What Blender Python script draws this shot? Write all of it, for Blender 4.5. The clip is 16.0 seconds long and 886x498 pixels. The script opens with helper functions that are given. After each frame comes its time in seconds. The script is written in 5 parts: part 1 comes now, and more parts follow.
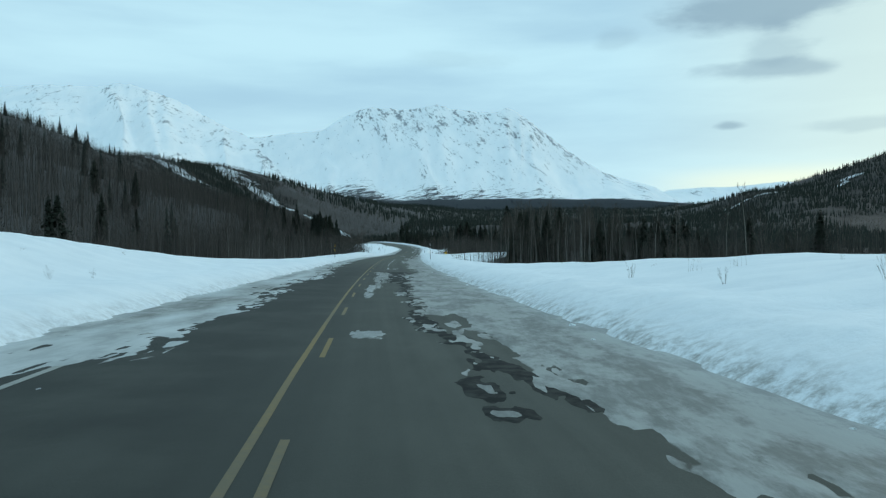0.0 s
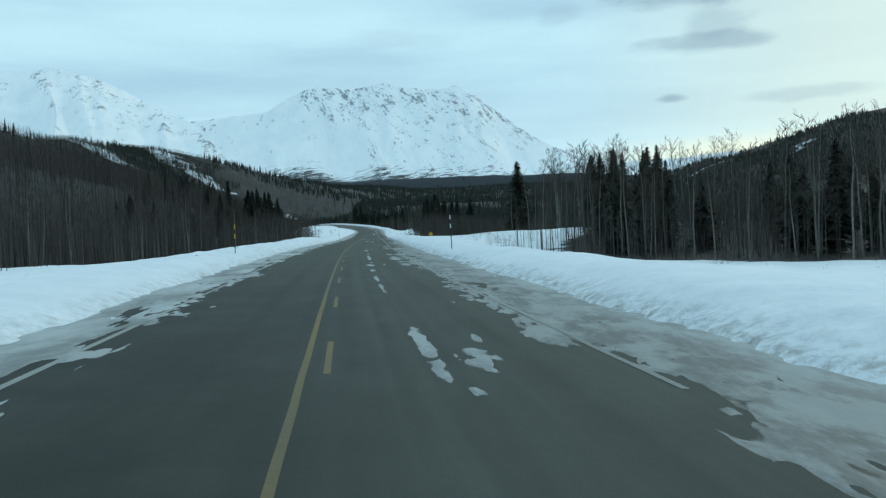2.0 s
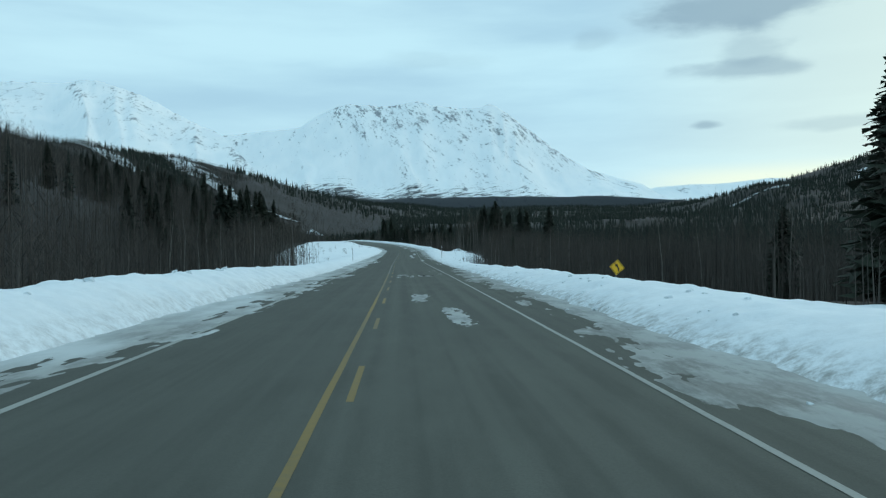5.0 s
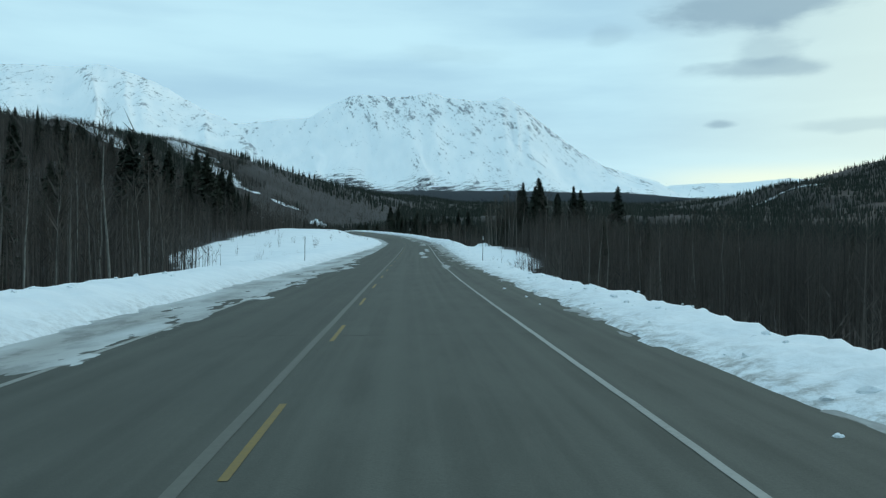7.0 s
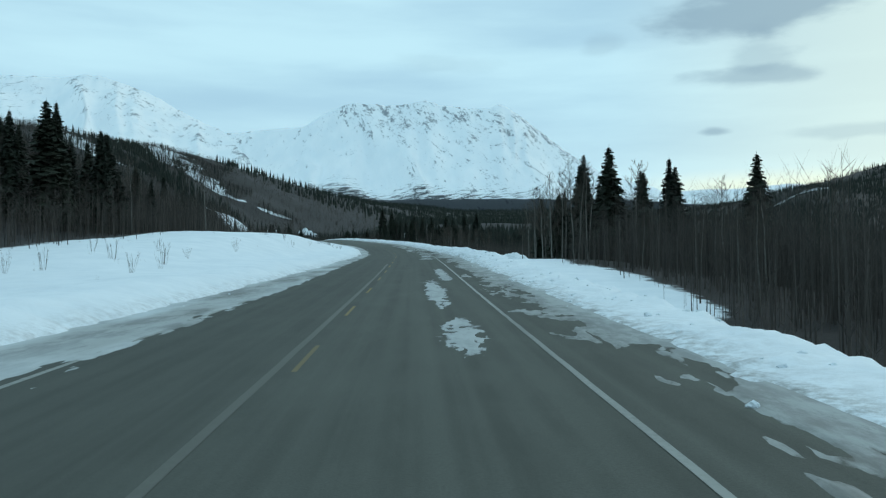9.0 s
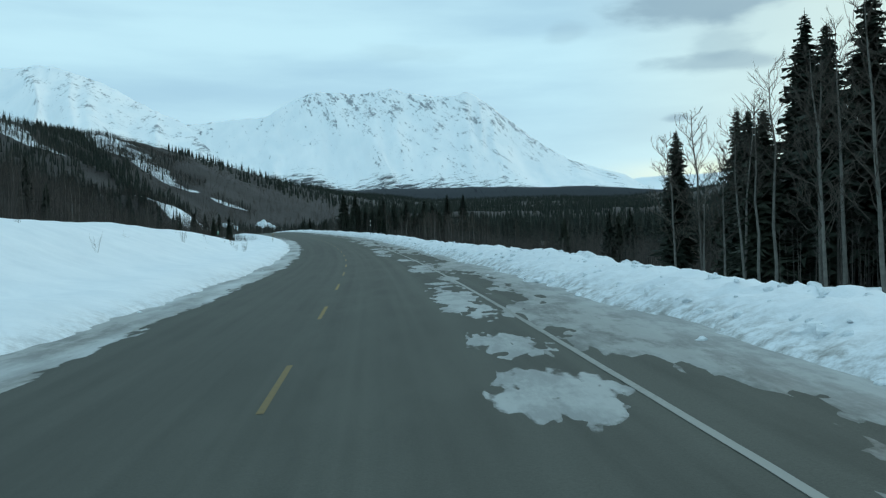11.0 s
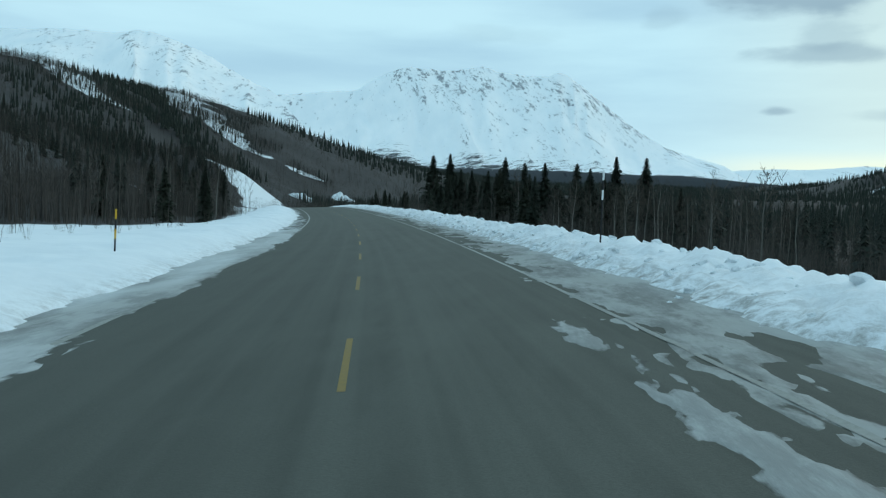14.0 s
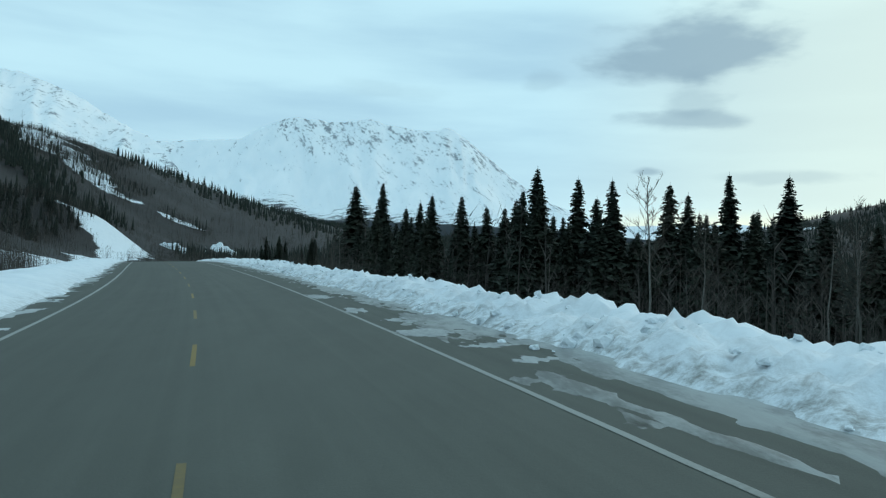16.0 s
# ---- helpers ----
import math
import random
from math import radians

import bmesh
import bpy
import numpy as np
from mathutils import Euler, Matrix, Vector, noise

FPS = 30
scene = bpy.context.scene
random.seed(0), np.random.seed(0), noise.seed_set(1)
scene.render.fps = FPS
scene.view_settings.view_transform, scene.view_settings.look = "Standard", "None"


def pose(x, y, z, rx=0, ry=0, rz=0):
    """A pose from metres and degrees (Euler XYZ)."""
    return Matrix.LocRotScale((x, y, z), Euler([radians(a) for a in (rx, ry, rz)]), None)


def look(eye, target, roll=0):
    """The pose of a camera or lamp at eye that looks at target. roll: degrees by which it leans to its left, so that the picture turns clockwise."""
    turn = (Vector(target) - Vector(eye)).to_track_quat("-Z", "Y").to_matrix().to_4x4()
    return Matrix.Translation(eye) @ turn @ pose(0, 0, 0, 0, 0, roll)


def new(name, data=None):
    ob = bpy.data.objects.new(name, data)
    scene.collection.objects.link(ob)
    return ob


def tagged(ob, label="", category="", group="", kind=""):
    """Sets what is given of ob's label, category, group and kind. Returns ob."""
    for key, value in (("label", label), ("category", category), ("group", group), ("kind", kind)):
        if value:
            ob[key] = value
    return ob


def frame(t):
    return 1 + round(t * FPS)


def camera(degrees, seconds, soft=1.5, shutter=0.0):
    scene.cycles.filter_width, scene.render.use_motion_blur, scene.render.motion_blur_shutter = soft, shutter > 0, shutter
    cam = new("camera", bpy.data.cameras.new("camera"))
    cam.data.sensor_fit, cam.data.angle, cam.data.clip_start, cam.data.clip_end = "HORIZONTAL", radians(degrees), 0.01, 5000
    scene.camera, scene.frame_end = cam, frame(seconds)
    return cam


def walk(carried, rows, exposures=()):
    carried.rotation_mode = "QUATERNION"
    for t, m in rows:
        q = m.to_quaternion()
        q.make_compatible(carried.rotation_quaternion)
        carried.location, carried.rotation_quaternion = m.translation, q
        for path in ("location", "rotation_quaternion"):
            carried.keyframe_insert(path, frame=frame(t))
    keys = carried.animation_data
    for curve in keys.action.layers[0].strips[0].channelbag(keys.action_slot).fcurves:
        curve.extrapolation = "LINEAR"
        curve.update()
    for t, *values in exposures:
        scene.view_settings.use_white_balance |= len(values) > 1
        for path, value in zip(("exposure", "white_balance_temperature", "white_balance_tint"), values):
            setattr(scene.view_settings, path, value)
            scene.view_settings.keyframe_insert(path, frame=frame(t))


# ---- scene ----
# ================= camera =================
cam = camera(58.0, 16.0, soft=1.25)
PATH = [
    (0, 0.000, 0.000, 1.522, -0.00, 0.32, -0.60),
    (0.5, -1.377, 13.675, 1.586, -1.19, 0.26, -1.74),
    (1, -2.645, 27.362, 1.653, -2.07, 0.32, -2.36),
    (1.5, -3.790, 41.061, 1.723, -2.80, -0.51, -2.57),
    (2, -4.806, 54.771, 1.803, -3.44, -1.21, -2.64),
    (2.5, -5.705, 68.490, 1.899, -4.18, -1.81, -2.64),
    (3, -6.503, 82.214, 2.010, -3.96, -1.07, -2.80),
    (3.5, -7.186, 95.945, 2.126, -3.48, -0.68, -2.02),
    (4, -7.724, 109.680, 2.231, -3.00, -0.47, -1.37),
    (4.5, -8.088, 123.422, 2.316, -2.32, -0.13, -1.05),
    (5, -8.320, 137.168, 2.387, -1.43, 0.34, -1.08),
    (5.5, -8.507, 150.918, 2.458, -0.59, 0.74, -1.19),
    (6, -8.711, 164.669, 2.534, -0.07, 0.90, -1.13),
    (6.5, -8.957, 178.419, 2.610, -0.12, 0.62, -0.65),
    (7, -9.238, 192.169, 2.680, -0.73, -0.09, 0.24),
    (7.5, -9.542, 205.917, 2.744, -1.63, -0.92, 0.54),
    (8, -9.862, 219.660, 2.825, -1.27, -0.84, -0.35),
    (8.5, -10.174, 233.397, 2.953, -0.89, 0.10, -0.19),
    (9, -10.474, 247.135, 3.141, -0.98, 0.58, -0.32),
    (9.5, -10.783, 260.877, 3.380, -1.56, 0.62, -0.75),
    (10, -11.126, 274.620, 3.664, -2.33, 0.38, -1.24),
    (10.5, -11.524, 288.365, 3.983, -3.00, 0.06, -1.54),
    (11, -11.999, 302.109, 4.309, -3.28, -0.18, -1.40),
    (11.5, -12.604, 315.851, 4.597, -3.16, -0.32, -0.84),
    (12, -13.361, 329.588, 4.849, -2.03, -0.36, 0.45),
    (12.5, -14.276, 343.318, 5.119, -0.31, 0.24, 1.60),
    (13, -15.424, 357.026, 5.463, 1.05, 0.73, 2.54),
    (13.5, -16.854, 370.702, 5.879, 1.82, 0.28, 2.78),
    (14, -18.467, 384.354, 6.314, 2.48, -1.53, 1.96),
    (14.5, -20.247, 397.987, 6.723, 1.78, -2.42, -0.18),
    (15, -22.249, 411.590, 7.099, -0.36, -1.76, -1.88),
    (15.5, -24.467, 425.159, 7.471, -4.24, -0.10, -0.39),
    (16, -26.884, 438.693, 7.860, -5.56, 2.55, 2.19),
]


def cam_pose(x, y, z, yaw, pitch, roll):
    return pose(x, y, z, 90 + pitch, 0, yaw) @ pose(0, 0, 0, 0, 0, roll)


walk(cam, [(t, cam_pose(x, y, z, a, b, c)) for t, x, y, z, a, b, c in PATH])

# ================= sky and light =================
SUN_AZ = 48.0     # degrees to the right of +y
SUN_EL = 9.0
world = bpy.data.worlds.new("overcast_sky")
scene.world = world
world.use_nodes = True
wt = world.node_tree
wt.nodes.clear()


def wmath(op, a, b=None, v=None):
    n = wt.nodes.new("ShaderNodeMath")
    n.operation = op
    wt.links.new(a, n.inputs[0])
    if b is not None:
        wt.links.new(b, n.inputs[1])
    elif v is not None:
        n.inputs[1].default_value = v
    return n.outputs[0]


def wmix(fac, a, b):
    n = wt.nodes.new("ShaderNodeMix")
    n.data_type = "RGBA"
    for src, sock in ((fac, n.inputs[0]), (a, n.inputs[6]), (b, n.inputs[7])):
        if isinstance(src, (tuple, float)):
            sock.default_value = src
        else:
            wt.links.new(src, sock)
    return n.outputs[2]


def wramp(src, lo, hi):
    n = wt.nodes.new("ShaderNodeMapRange")
    n.interpolation_type = "SMOOTHSTEP"
    n.inputs[1].default_value, n.inputs[2].default_value = lo, hi
    wt.links.new(src, n.inputs[0])
    return n.outputs[0]


def wdot(vec_out, az, el):
    n = wt.nodes.new("ShaderNodeVectorMath")
    n.operation = "DOT_PRODUCT"
    wt.links.new(vec_out, n.inputs[0])
    a, e = radians(az), radians(el)
    n.inputs[1].default_value = (math.sin(a) * math.cos(e), math.cos(a) * math.cos(e), math.sin(e))
    return n.outputs["Value"]


coord = wt.nodes.new("ShaderNodeTexCoord")
way = coord.outputs["Generated"]
sep = wt.nodes.new("ShaderNodeSeparateXYZ")
wt.links.new(way, sep.inputs[0])
height = sep.outputs["Z"]

sky = wt.nodes.new("ShaderNodeTexSky")
sky.sky_type = "NISHITA"
sky.sun_disc = False
sky.sun_elevation = radians(SUN_EL)
sky.sun_rotation = radians(SUN_AZ)

# flat layers of cloud: noise on the direction, stretched along the horizon
stretch = wt.nodes.new("ShaderNodeMapping")
stretch.inputs["Scale"].default_value = (1.5, 1.5, 9.0)
stretch.inputs["Rotation"].default_value = (0.0, 0.06, 0.0)
wt.links.new(way, stretch.inputs[0])
layers = wt.nodes.new("ShaderNodeTexNoise")
layers.inputs["Scale"].default_value = 1.25
layers.inputs["Detail"].default_value = 6.0
layers.inputs["Roughness"].default_value = 0.5
wt.links.new(stretch.outputs[0], layers.inputs["Vector"])
broad = wramp(layers.outputs["Fac"], 0.34, 0.66)

grey = (0.42, 0.68, 0.84, 1.0)
pale = (0.57, 0.88, 1.0, 1.0)
cloud = wmix(broad, grey, pale)
# the veil is thinner and brighter low over the horizon
low = wmath("MULTIPLY", wramp(height, 0.20, 0.02), v=0.45)
cloud = wmix(low, cloud, (0.67, 0.94, 1.0, 1.0))
# warm light of the low sun behind the veil
glow = wramp(wdot(way, SUN_AZ, SUN_EL + 1), 0.80, 1.0)
cloud = wmix(wmath("MULTIPLY", glow, v=0.62), cloud, (0.88, 1.03, 0.88, 1.0))

# the bright gap between the edge of the veil and the horizon
gap = wmath("MULTIPLY", wramp(height, 0.105, 0.080), wramp(wdot(way, 30.0, 4.5), 0.955, 0.995))
cloud = wmix(wmath("MULTIPLY", gap, v=0.75), cloud, (0.97, 1.06, 0.84, 1.0))

# a few darker, ragged clouds in front of the veil
ragmap = wt.nodes.new("ShaderNodeMapping")
ragmap.inputs["Scale"].default_value = (7.0, 7.0, 20.0)
wt.links.new(way, ragmap.inputs[0])
rag = wt.nodes.new("ShaderNodeTexNoise")
rag.inputs["Scale"].default_value = 1.6
rag.inputs["Detail"].default_value = 5.0
wt.links.new(ragmap.outputs[0], rag.inputs["Vector"])
ragged = wmath("MULTIPLY", wmath("SUBTRACT", rag.outputs["Fac"], v=0.5), v=2.0)


def dark_cloud(colour, az, el, half_w, half_h, strength):
    """One cloud round a direction, half its width and height in degrees."""
    a = radians(az)
    side = wt.nodes.new("ShaderNodeVectorMath")
    side.operation = "DOT_PRODUCT"
    wt.links.new(way, side.inputs[0])
    side.inputs[1].default_value = (math.cos(a), -math.sin(a), 0.0)
    u = wmath("MULTIPLY", side.outputs["Value"], v=1.0 / math.tan(radians(half_w)))
    v = wmath("MULTIPLY", wmath("SUBTRACT", height, v=math.sin(radians(el))), v=1.0 / math.tan(radians(half_h)))
    r = wmath("SQRT", wmath("ADD", wmath("MULTIPLY", u, u), wmath("MULTIPLY", v, v)))
    r = wmath("ADD", r, ragged)
    front = wramp(wdot(way, az, el), 0.5, 0.8)
    m = wmath("MULTIPLY", wramp(r, 1.05, 0.35), front)
    return wmix(wmath("MULTIPLY", m, v=strength), colour, (0.26, 0.41, 0.52, 1.0))


cloud = dark_cloud(cloud, 22.6, 16.3, 6.6, 2.9, 0.75)
cloud = dark_cloud(cloud, 22.6, 13.3, 2.6, 1.7, 0.35)
cloud = dark_cloud(cloud, 22.4, 11.8, 5.2, 0.85, 0.55)
cloud = dark_cloud(cloud, 19.7, 8.35, 1.5, 0.42, 0.62)
cloud = dark_cloud(cloud, 12.4, 14.5, 1.6, 0.9, 0.22)
cloud = dark_cloud(cloud, 29.5, 7.9, 6.0, 0.6, 0.28)
cloud = dark_cloud(cloud, 1.0, 13.5, 4.0, 0.8, 0.15)

blue = wt.nodes.new("ShaderNodeBackground")
blue.inputs["Strength"].default_value = 0.05
wt.links.new(sky.outputs[0], blue.inputs[0])
veil = wt.nodes.new("ShaderNodeBackground")
veil.inputs["Strength"].default_value = 1.0
wt.links.new(cloud, veil.inputs[0])
both = wt.nodes.new("ShaderNodeMixShader")
both.inputs[0].default_value = 0.95
wt.links.new(blue.outputs[0], both.inputs[1])
wt.links.new(veil.outputs[0], both.inputs[2])
wout = wt.nodes.new("ShaderNodeOutputWorld")
wt.links.new(both.outputs[0], wout.inputs[0])

sun = new("sun", bpy.data.lights.new("sun", "SUN"))
sun.data.energy = 0.5
sun.data.angle = radians(40)
sun.data.color = (1.0, 0.94, 0.80)
_a, _e = radians(SUN_AZ), radians(SUN_EL + 14)
sun.matrix_world = look((0, 0, 60), Vector((0, 0, 60)) - Vector((math.sin(_a) * math.cos(_e), math.cos(_a) * math.cos(_e), math.sin(_e))))

# ================= materials =================


class Mat:
    """A node material put together in short calls."""

    def __init__(self, name, rough=0.8, spec=0.3):
        self.m = bpy.data.materials.new(name)
        self.m.use_nodes = True
        self.t = self.m.node_tree
        self.b = self.t.nodes["Principled BSDF"]
        self.b.inputs["Roughness"].default_value = rough
        self.b.inputs["Specular IOR Level"].default_value = spec
        self.pos = self.t.nodes.new("ShaderNodeNewGeometry").outputs["Position"]

    def put(self, sock, val):
        if isinstance(val, (int, float)):
            sock.default_value = val
        elif isinstance(val, tuple):
            sock.default_value = val if len(val) == 4 else (*val, 1.0)
        else:
            self.t.links.new(val, sock)

    def noise(self, scale, detail=4.0, rough=0.55, stretch=None, seed=0.0, local=False, turn=None):
        n = self.t.nodes.new("ShaderNodeTexNoise")
        n.inputs["Scale"].default_value, n.inputs["Detail"].default_value = scale, detail
        n.inputs["Roughness"].default_value = rough
        src = self.t.nodes.new("ShaderNodeTexCoord").outputs["Object"] if local else self.pos
        mp = self.t.nodes.new("ShaderNodeMapping")
        mp.inputs["Scale"].default_value = stretch or (1, 1, 1)
        mp.inputs["Location"].default_value = (seed, seed * 0.7, seed * 0.3)
        if turn:
            tm = self.t.nodes.new("ShaderNodeMapping")
            tm.inputs["Rotation"].default_value = [radians(v) for v in turn]
            self.t.links.new(src, tm.inputs[0])
            src = tm.outputs[0]
        self.t.links.new(src, mp.inputs[0])
        self.t.links.new(mp.outputs[0], n.inputs["Vector"])
        return n.outputs["Fac"]

    def ramp(self, src, lo, hi, a=0.0, b=1.0):
        n = self.t.nodes.new("ShaderNodeMapRange")
        n.interpolation_type = "SMOOTHSTEP"
        for i, v in zip(range(1, 5), (lo, hi, a, b)):
            n.inputs[i].default_value = v
        self.t.links.new(src, n.inputs[0])
        return n.outputs[0]

    def calc(self, op, a, b=0.0):
        n = self.t.nodes.new("ShaderNodeMath")
        n.operation = op
        self.put(n.inputs[0], a)
        self.put(n.inputs[1], b)
        return n.outputs[0]

    def mix(self, fac, a, b):
        n = self.t.nodes.new("ShaderNodeMix")
        n.data_type = "RGBA"
        self.put(n.inputs[0], fac)
        self.put(n.inputs[6], a)
        self.put(n.inputs[7], b)
        return n.outputs[2]

    def attr(self, name):
        n = self.t.nodes.new("ShaderNodeAttribute")
        n.attribute_name = name
        return n.outputs["Fac"]

    def axis(self, which):
        n = self.t.nodes.new("ShaderNodeSeparateXYZ")
        self.t.links.new(self.pos, n.inputs[0])
        return n.outputs[which]

    def each(self):
        return self.t.nodes.new("ShaderNodeObjectInfo").outputs["Random"]

    def island(self):
        return self.t.nodes.new("ShaderNodeNewGeometry").outputs["Random Per Island"]

    def colour(self, val):
        self.put(self.b.inputs["Base Color"], val)
        return self

    def rough(self, val):
        self.put(self.b.inputs["Roughness"], val)
        return self

    def bump(self, src, strength, dist):
        n = self.t.nodes.new("ShaderNodeBump")
        n.inputs["Strength"].default_value, n.inputs["Distance"].default_value = strength, dist
        self.t.links.new(src, n.inputs["Height"])
        self.t.links.new(n.outputs[0], self.b.inputs["Normal"])
        return self


SNOW = (0.80, 0.84, 0.87)

# snow by the road; brush and litter where the woods stand
g = Mat("snow_ground", 0.75, 0.25)
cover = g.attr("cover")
dirt = g.attr("dirt")
speck = g.noise(0.9, 6, 0.7, seed=3)
patchy = g.noise(0.035, 4, 0.6, seed=9)
clump = g.calc("MULTIPLY", g.calc("SUBTRACT", g.noise(0.16, 5, 0.7, seed=14), 0.5), 0.9)
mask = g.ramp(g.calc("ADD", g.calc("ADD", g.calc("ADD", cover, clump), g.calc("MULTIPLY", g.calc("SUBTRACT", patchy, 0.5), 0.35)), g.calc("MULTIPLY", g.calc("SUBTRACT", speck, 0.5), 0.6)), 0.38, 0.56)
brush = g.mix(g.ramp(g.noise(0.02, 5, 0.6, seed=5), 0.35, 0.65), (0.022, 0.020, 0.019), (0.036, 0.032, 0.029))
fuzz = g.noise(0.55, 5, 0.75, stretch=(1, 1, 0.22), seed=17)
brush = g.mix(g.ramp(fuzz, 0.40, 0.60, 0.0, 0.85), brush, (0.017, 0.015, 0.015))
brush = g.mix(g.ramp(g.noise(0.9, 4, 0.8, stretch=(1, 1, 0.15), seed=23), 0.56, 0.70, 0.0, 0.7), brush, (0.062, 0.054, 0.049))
snowc = g.mix(g.ramp(g.noise(0.6, 5, 0.6), 0.3, 0.75), SNOW, (0.72, 0.77, 0.81))
grit = g.calc("MULTIPLY", dirt, g.ramp(g.noise(3.5, 6, 0.75, seed=2), 0.36, 0.72))
snowc = g.mix(grit, snowc, (0.25, 0.25, 0.235))
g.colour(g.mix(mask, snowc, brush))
g.bump(g.calc("ADD", g.noise(5.0, 6, 0.65), g.calc("MULTIPLY", g.noise(24.0, 3, 0.6), 0.15)), 0.4, 0.06)
M_GROUND = g.m

# dry worn asphalt: dusty wheel paths along the road
a = Mat("worn_asphalt", 0.88, 0.25)
lat = a.attr("lateral")
along = a.noise(0.10, 4, 0.6, stretch=(1, 1, 1), seed=4)
fine = a.noise(45.0, 3, 0.7)
mott = a.noise(1.6, 5, 0.6, stretch=(1.0, 0.25, 1.0))
streak = a.t.nodes.new("ShaderNodeTexNoise")
streak.inputs["Scale"].default_value, streak.inputs["Detail"].default_value = 1.0, 3.0
comb = a.t.nodes.new("ShaderNodeCombineXYZ")
a.t.links.new(a.calc("MULTIPLY", lat, 3.2), comb.inputs[0])
a.t.links.new(a.calc("MULTIPLY", a.axis("Y"), 0.02), comb.inputs[1])
a.t.links.new(comb.outputs[0], streak.inputs["Vector"])
base = a.mix(a.ramp(streak.outputs["Fac"], 0.25, 0.80), (0.059, 0.063, 0.054), (0.098, 0.103, 0.089))
base = a.mix(a.ramp(mott, 0.35, 0.7, 0.0, 0.4), base, (0.117, 0.123, 0.107))
base = a.mix(a.ramp(fine, 0.35, 0.75, 0.0, 0.4), base, (0.050, 0.052, 0.044))
base = a.mix(a.ramp(along, 0.4, 0.7, 0.0, 0.3), base, (0.062, 0.068, 0.060))
base = a.mix(a.ramp(a.calc("ADD", lat, a.calc("MULTIPLY", a.noise(0.3, 3, 0.5), 1.2)), -0.6, 1.4, 0.30, 0.0), base, (0.047, 0.051, 0.045))
base = a.mix(a.calc("MULTIPLY", a.attr("damp"), a.ramp(a.noise(0.5, 4, 0.6, seed=11), 0.25, 0.6, 0.55, 1.0)), base, (0.025, 0.029, 0.026))
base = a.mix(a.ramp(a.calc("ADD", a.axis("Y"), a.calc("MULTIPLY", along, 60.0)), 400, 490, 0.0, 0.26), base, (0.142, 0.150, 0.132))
a.colour(base).bump(fine, 0.35, 0.01)
M_ASPHALT = a.m

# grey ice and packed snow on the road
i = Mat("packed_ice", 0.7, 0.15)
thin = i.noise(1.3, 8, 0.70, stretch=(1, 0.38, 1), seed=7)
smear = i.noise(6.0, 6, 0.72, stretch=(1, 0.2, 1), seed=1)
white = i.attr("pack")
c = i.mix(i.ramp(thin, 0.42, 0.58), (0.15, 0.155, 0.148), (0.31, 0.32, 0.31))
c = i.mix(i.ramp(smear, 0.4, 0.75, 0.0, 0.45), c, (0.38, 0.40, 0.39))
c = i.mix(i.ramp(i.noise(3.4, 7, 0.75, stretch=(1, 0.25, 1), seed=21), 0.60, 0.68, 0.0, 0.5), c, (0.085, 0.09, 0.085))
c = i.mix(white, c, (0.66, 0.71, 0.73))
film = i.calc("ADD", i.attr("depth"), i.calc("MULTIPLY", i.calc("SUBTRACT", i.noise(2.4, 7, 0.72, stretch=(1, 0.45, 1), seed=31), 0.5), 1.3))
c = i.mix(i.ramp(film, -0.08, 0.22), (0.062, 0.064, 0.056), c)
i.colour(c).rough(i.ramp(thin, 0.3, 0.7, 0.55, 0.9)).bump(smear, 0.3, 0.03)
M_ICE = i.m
w = Mat("wet_asphalt", 0.75, 0.05)
w.colour(w.mix(w.ramp(w.noise(3.0, 6, 0.7), 0.4, 0.62), (0.012, 0.013, 0.013), (0.04, 0.042, 0.039))).bump(w.noise(45, 3, 0.7), 0.2, 0.006)
M_WET = w.m


def paint(name, rgb, worn, lo, hi):
    p = Mat(name, 0.7, 0.3)
    rub = p.calc("ADD", p.calc("MULTIPLY", p.noise(0.12, 3, 0.5, seed=6), 0.75), p.calc("MULTIPLY", p.noise(14, 5, 0.75), 0.5))
    p.colour(p.mix(p.ramp(rub, lo, hi), rgb, worn))
    return p.m


M_YELLOW = paint("worn_yellow_paint", (0.205, 0.138, 0.036), (0.115, 0.098, 0.062), 0.42, 0.80)
M_FAINT = paint("faint_yellow_paint", (0.22, 0.150, 0.036), (0.135, 0.105, 0.050), 0.46, 0.85)
M_WHITE = paint("worn_white_paint", (0.28, 0.29, 0.27), (0.16, 0.165, 0.152), 0.58, 0.88)
M_GHOST = paint("rubbed_out_paint", (0.122, 0.123, 0.105), (0.095, 0.096, 0.082), 0.45, 0.75)

# snow of the mountains with bare rock and low scrub
r = Mat("mountain_snow", 0.85, 0.15)
slant = r.noise(0.011, 12, 0.78, stretch=(0.85, 0.3, 2.6), seed=2, turn=(0, -62, 0))
spots = r.noise(0.045, 8, 0.8, stretch=(0.8, 0.4, 1.5), seed=15, turn=(0, -62, 0))
rock = r.calc("ADD", r.calc("MULTIPLY", slant, 0.60), r.calc("MULTIPLY", spots, 0.40))
rock = r.calc("ADD", rock, r.calc("MULTIPLY", r.attr("rock"), 0.075))
rock = r.ramp(rock, 0.578, 0.622, 0.0, 0.72)
drift = r.mix(r.ramp(r.noise(0.004, 6, 0.6, stretch=(2.0, 0.6, 0.8), seed=8), 0.35, 0.68), (0.84, 0.88, 0.905), (0.92, 0.935, 0.945))
scrub = r.calc("ADD", r.attr("scrub"), r.calc("MULTIPLY", r.calc("SUBTRACT", r.noise(0.032, 10, 0.85, stretch=(0.5, 0.3, 4.0), seed=12, turn=(0, 10, 0)), 0.5), 2.9))
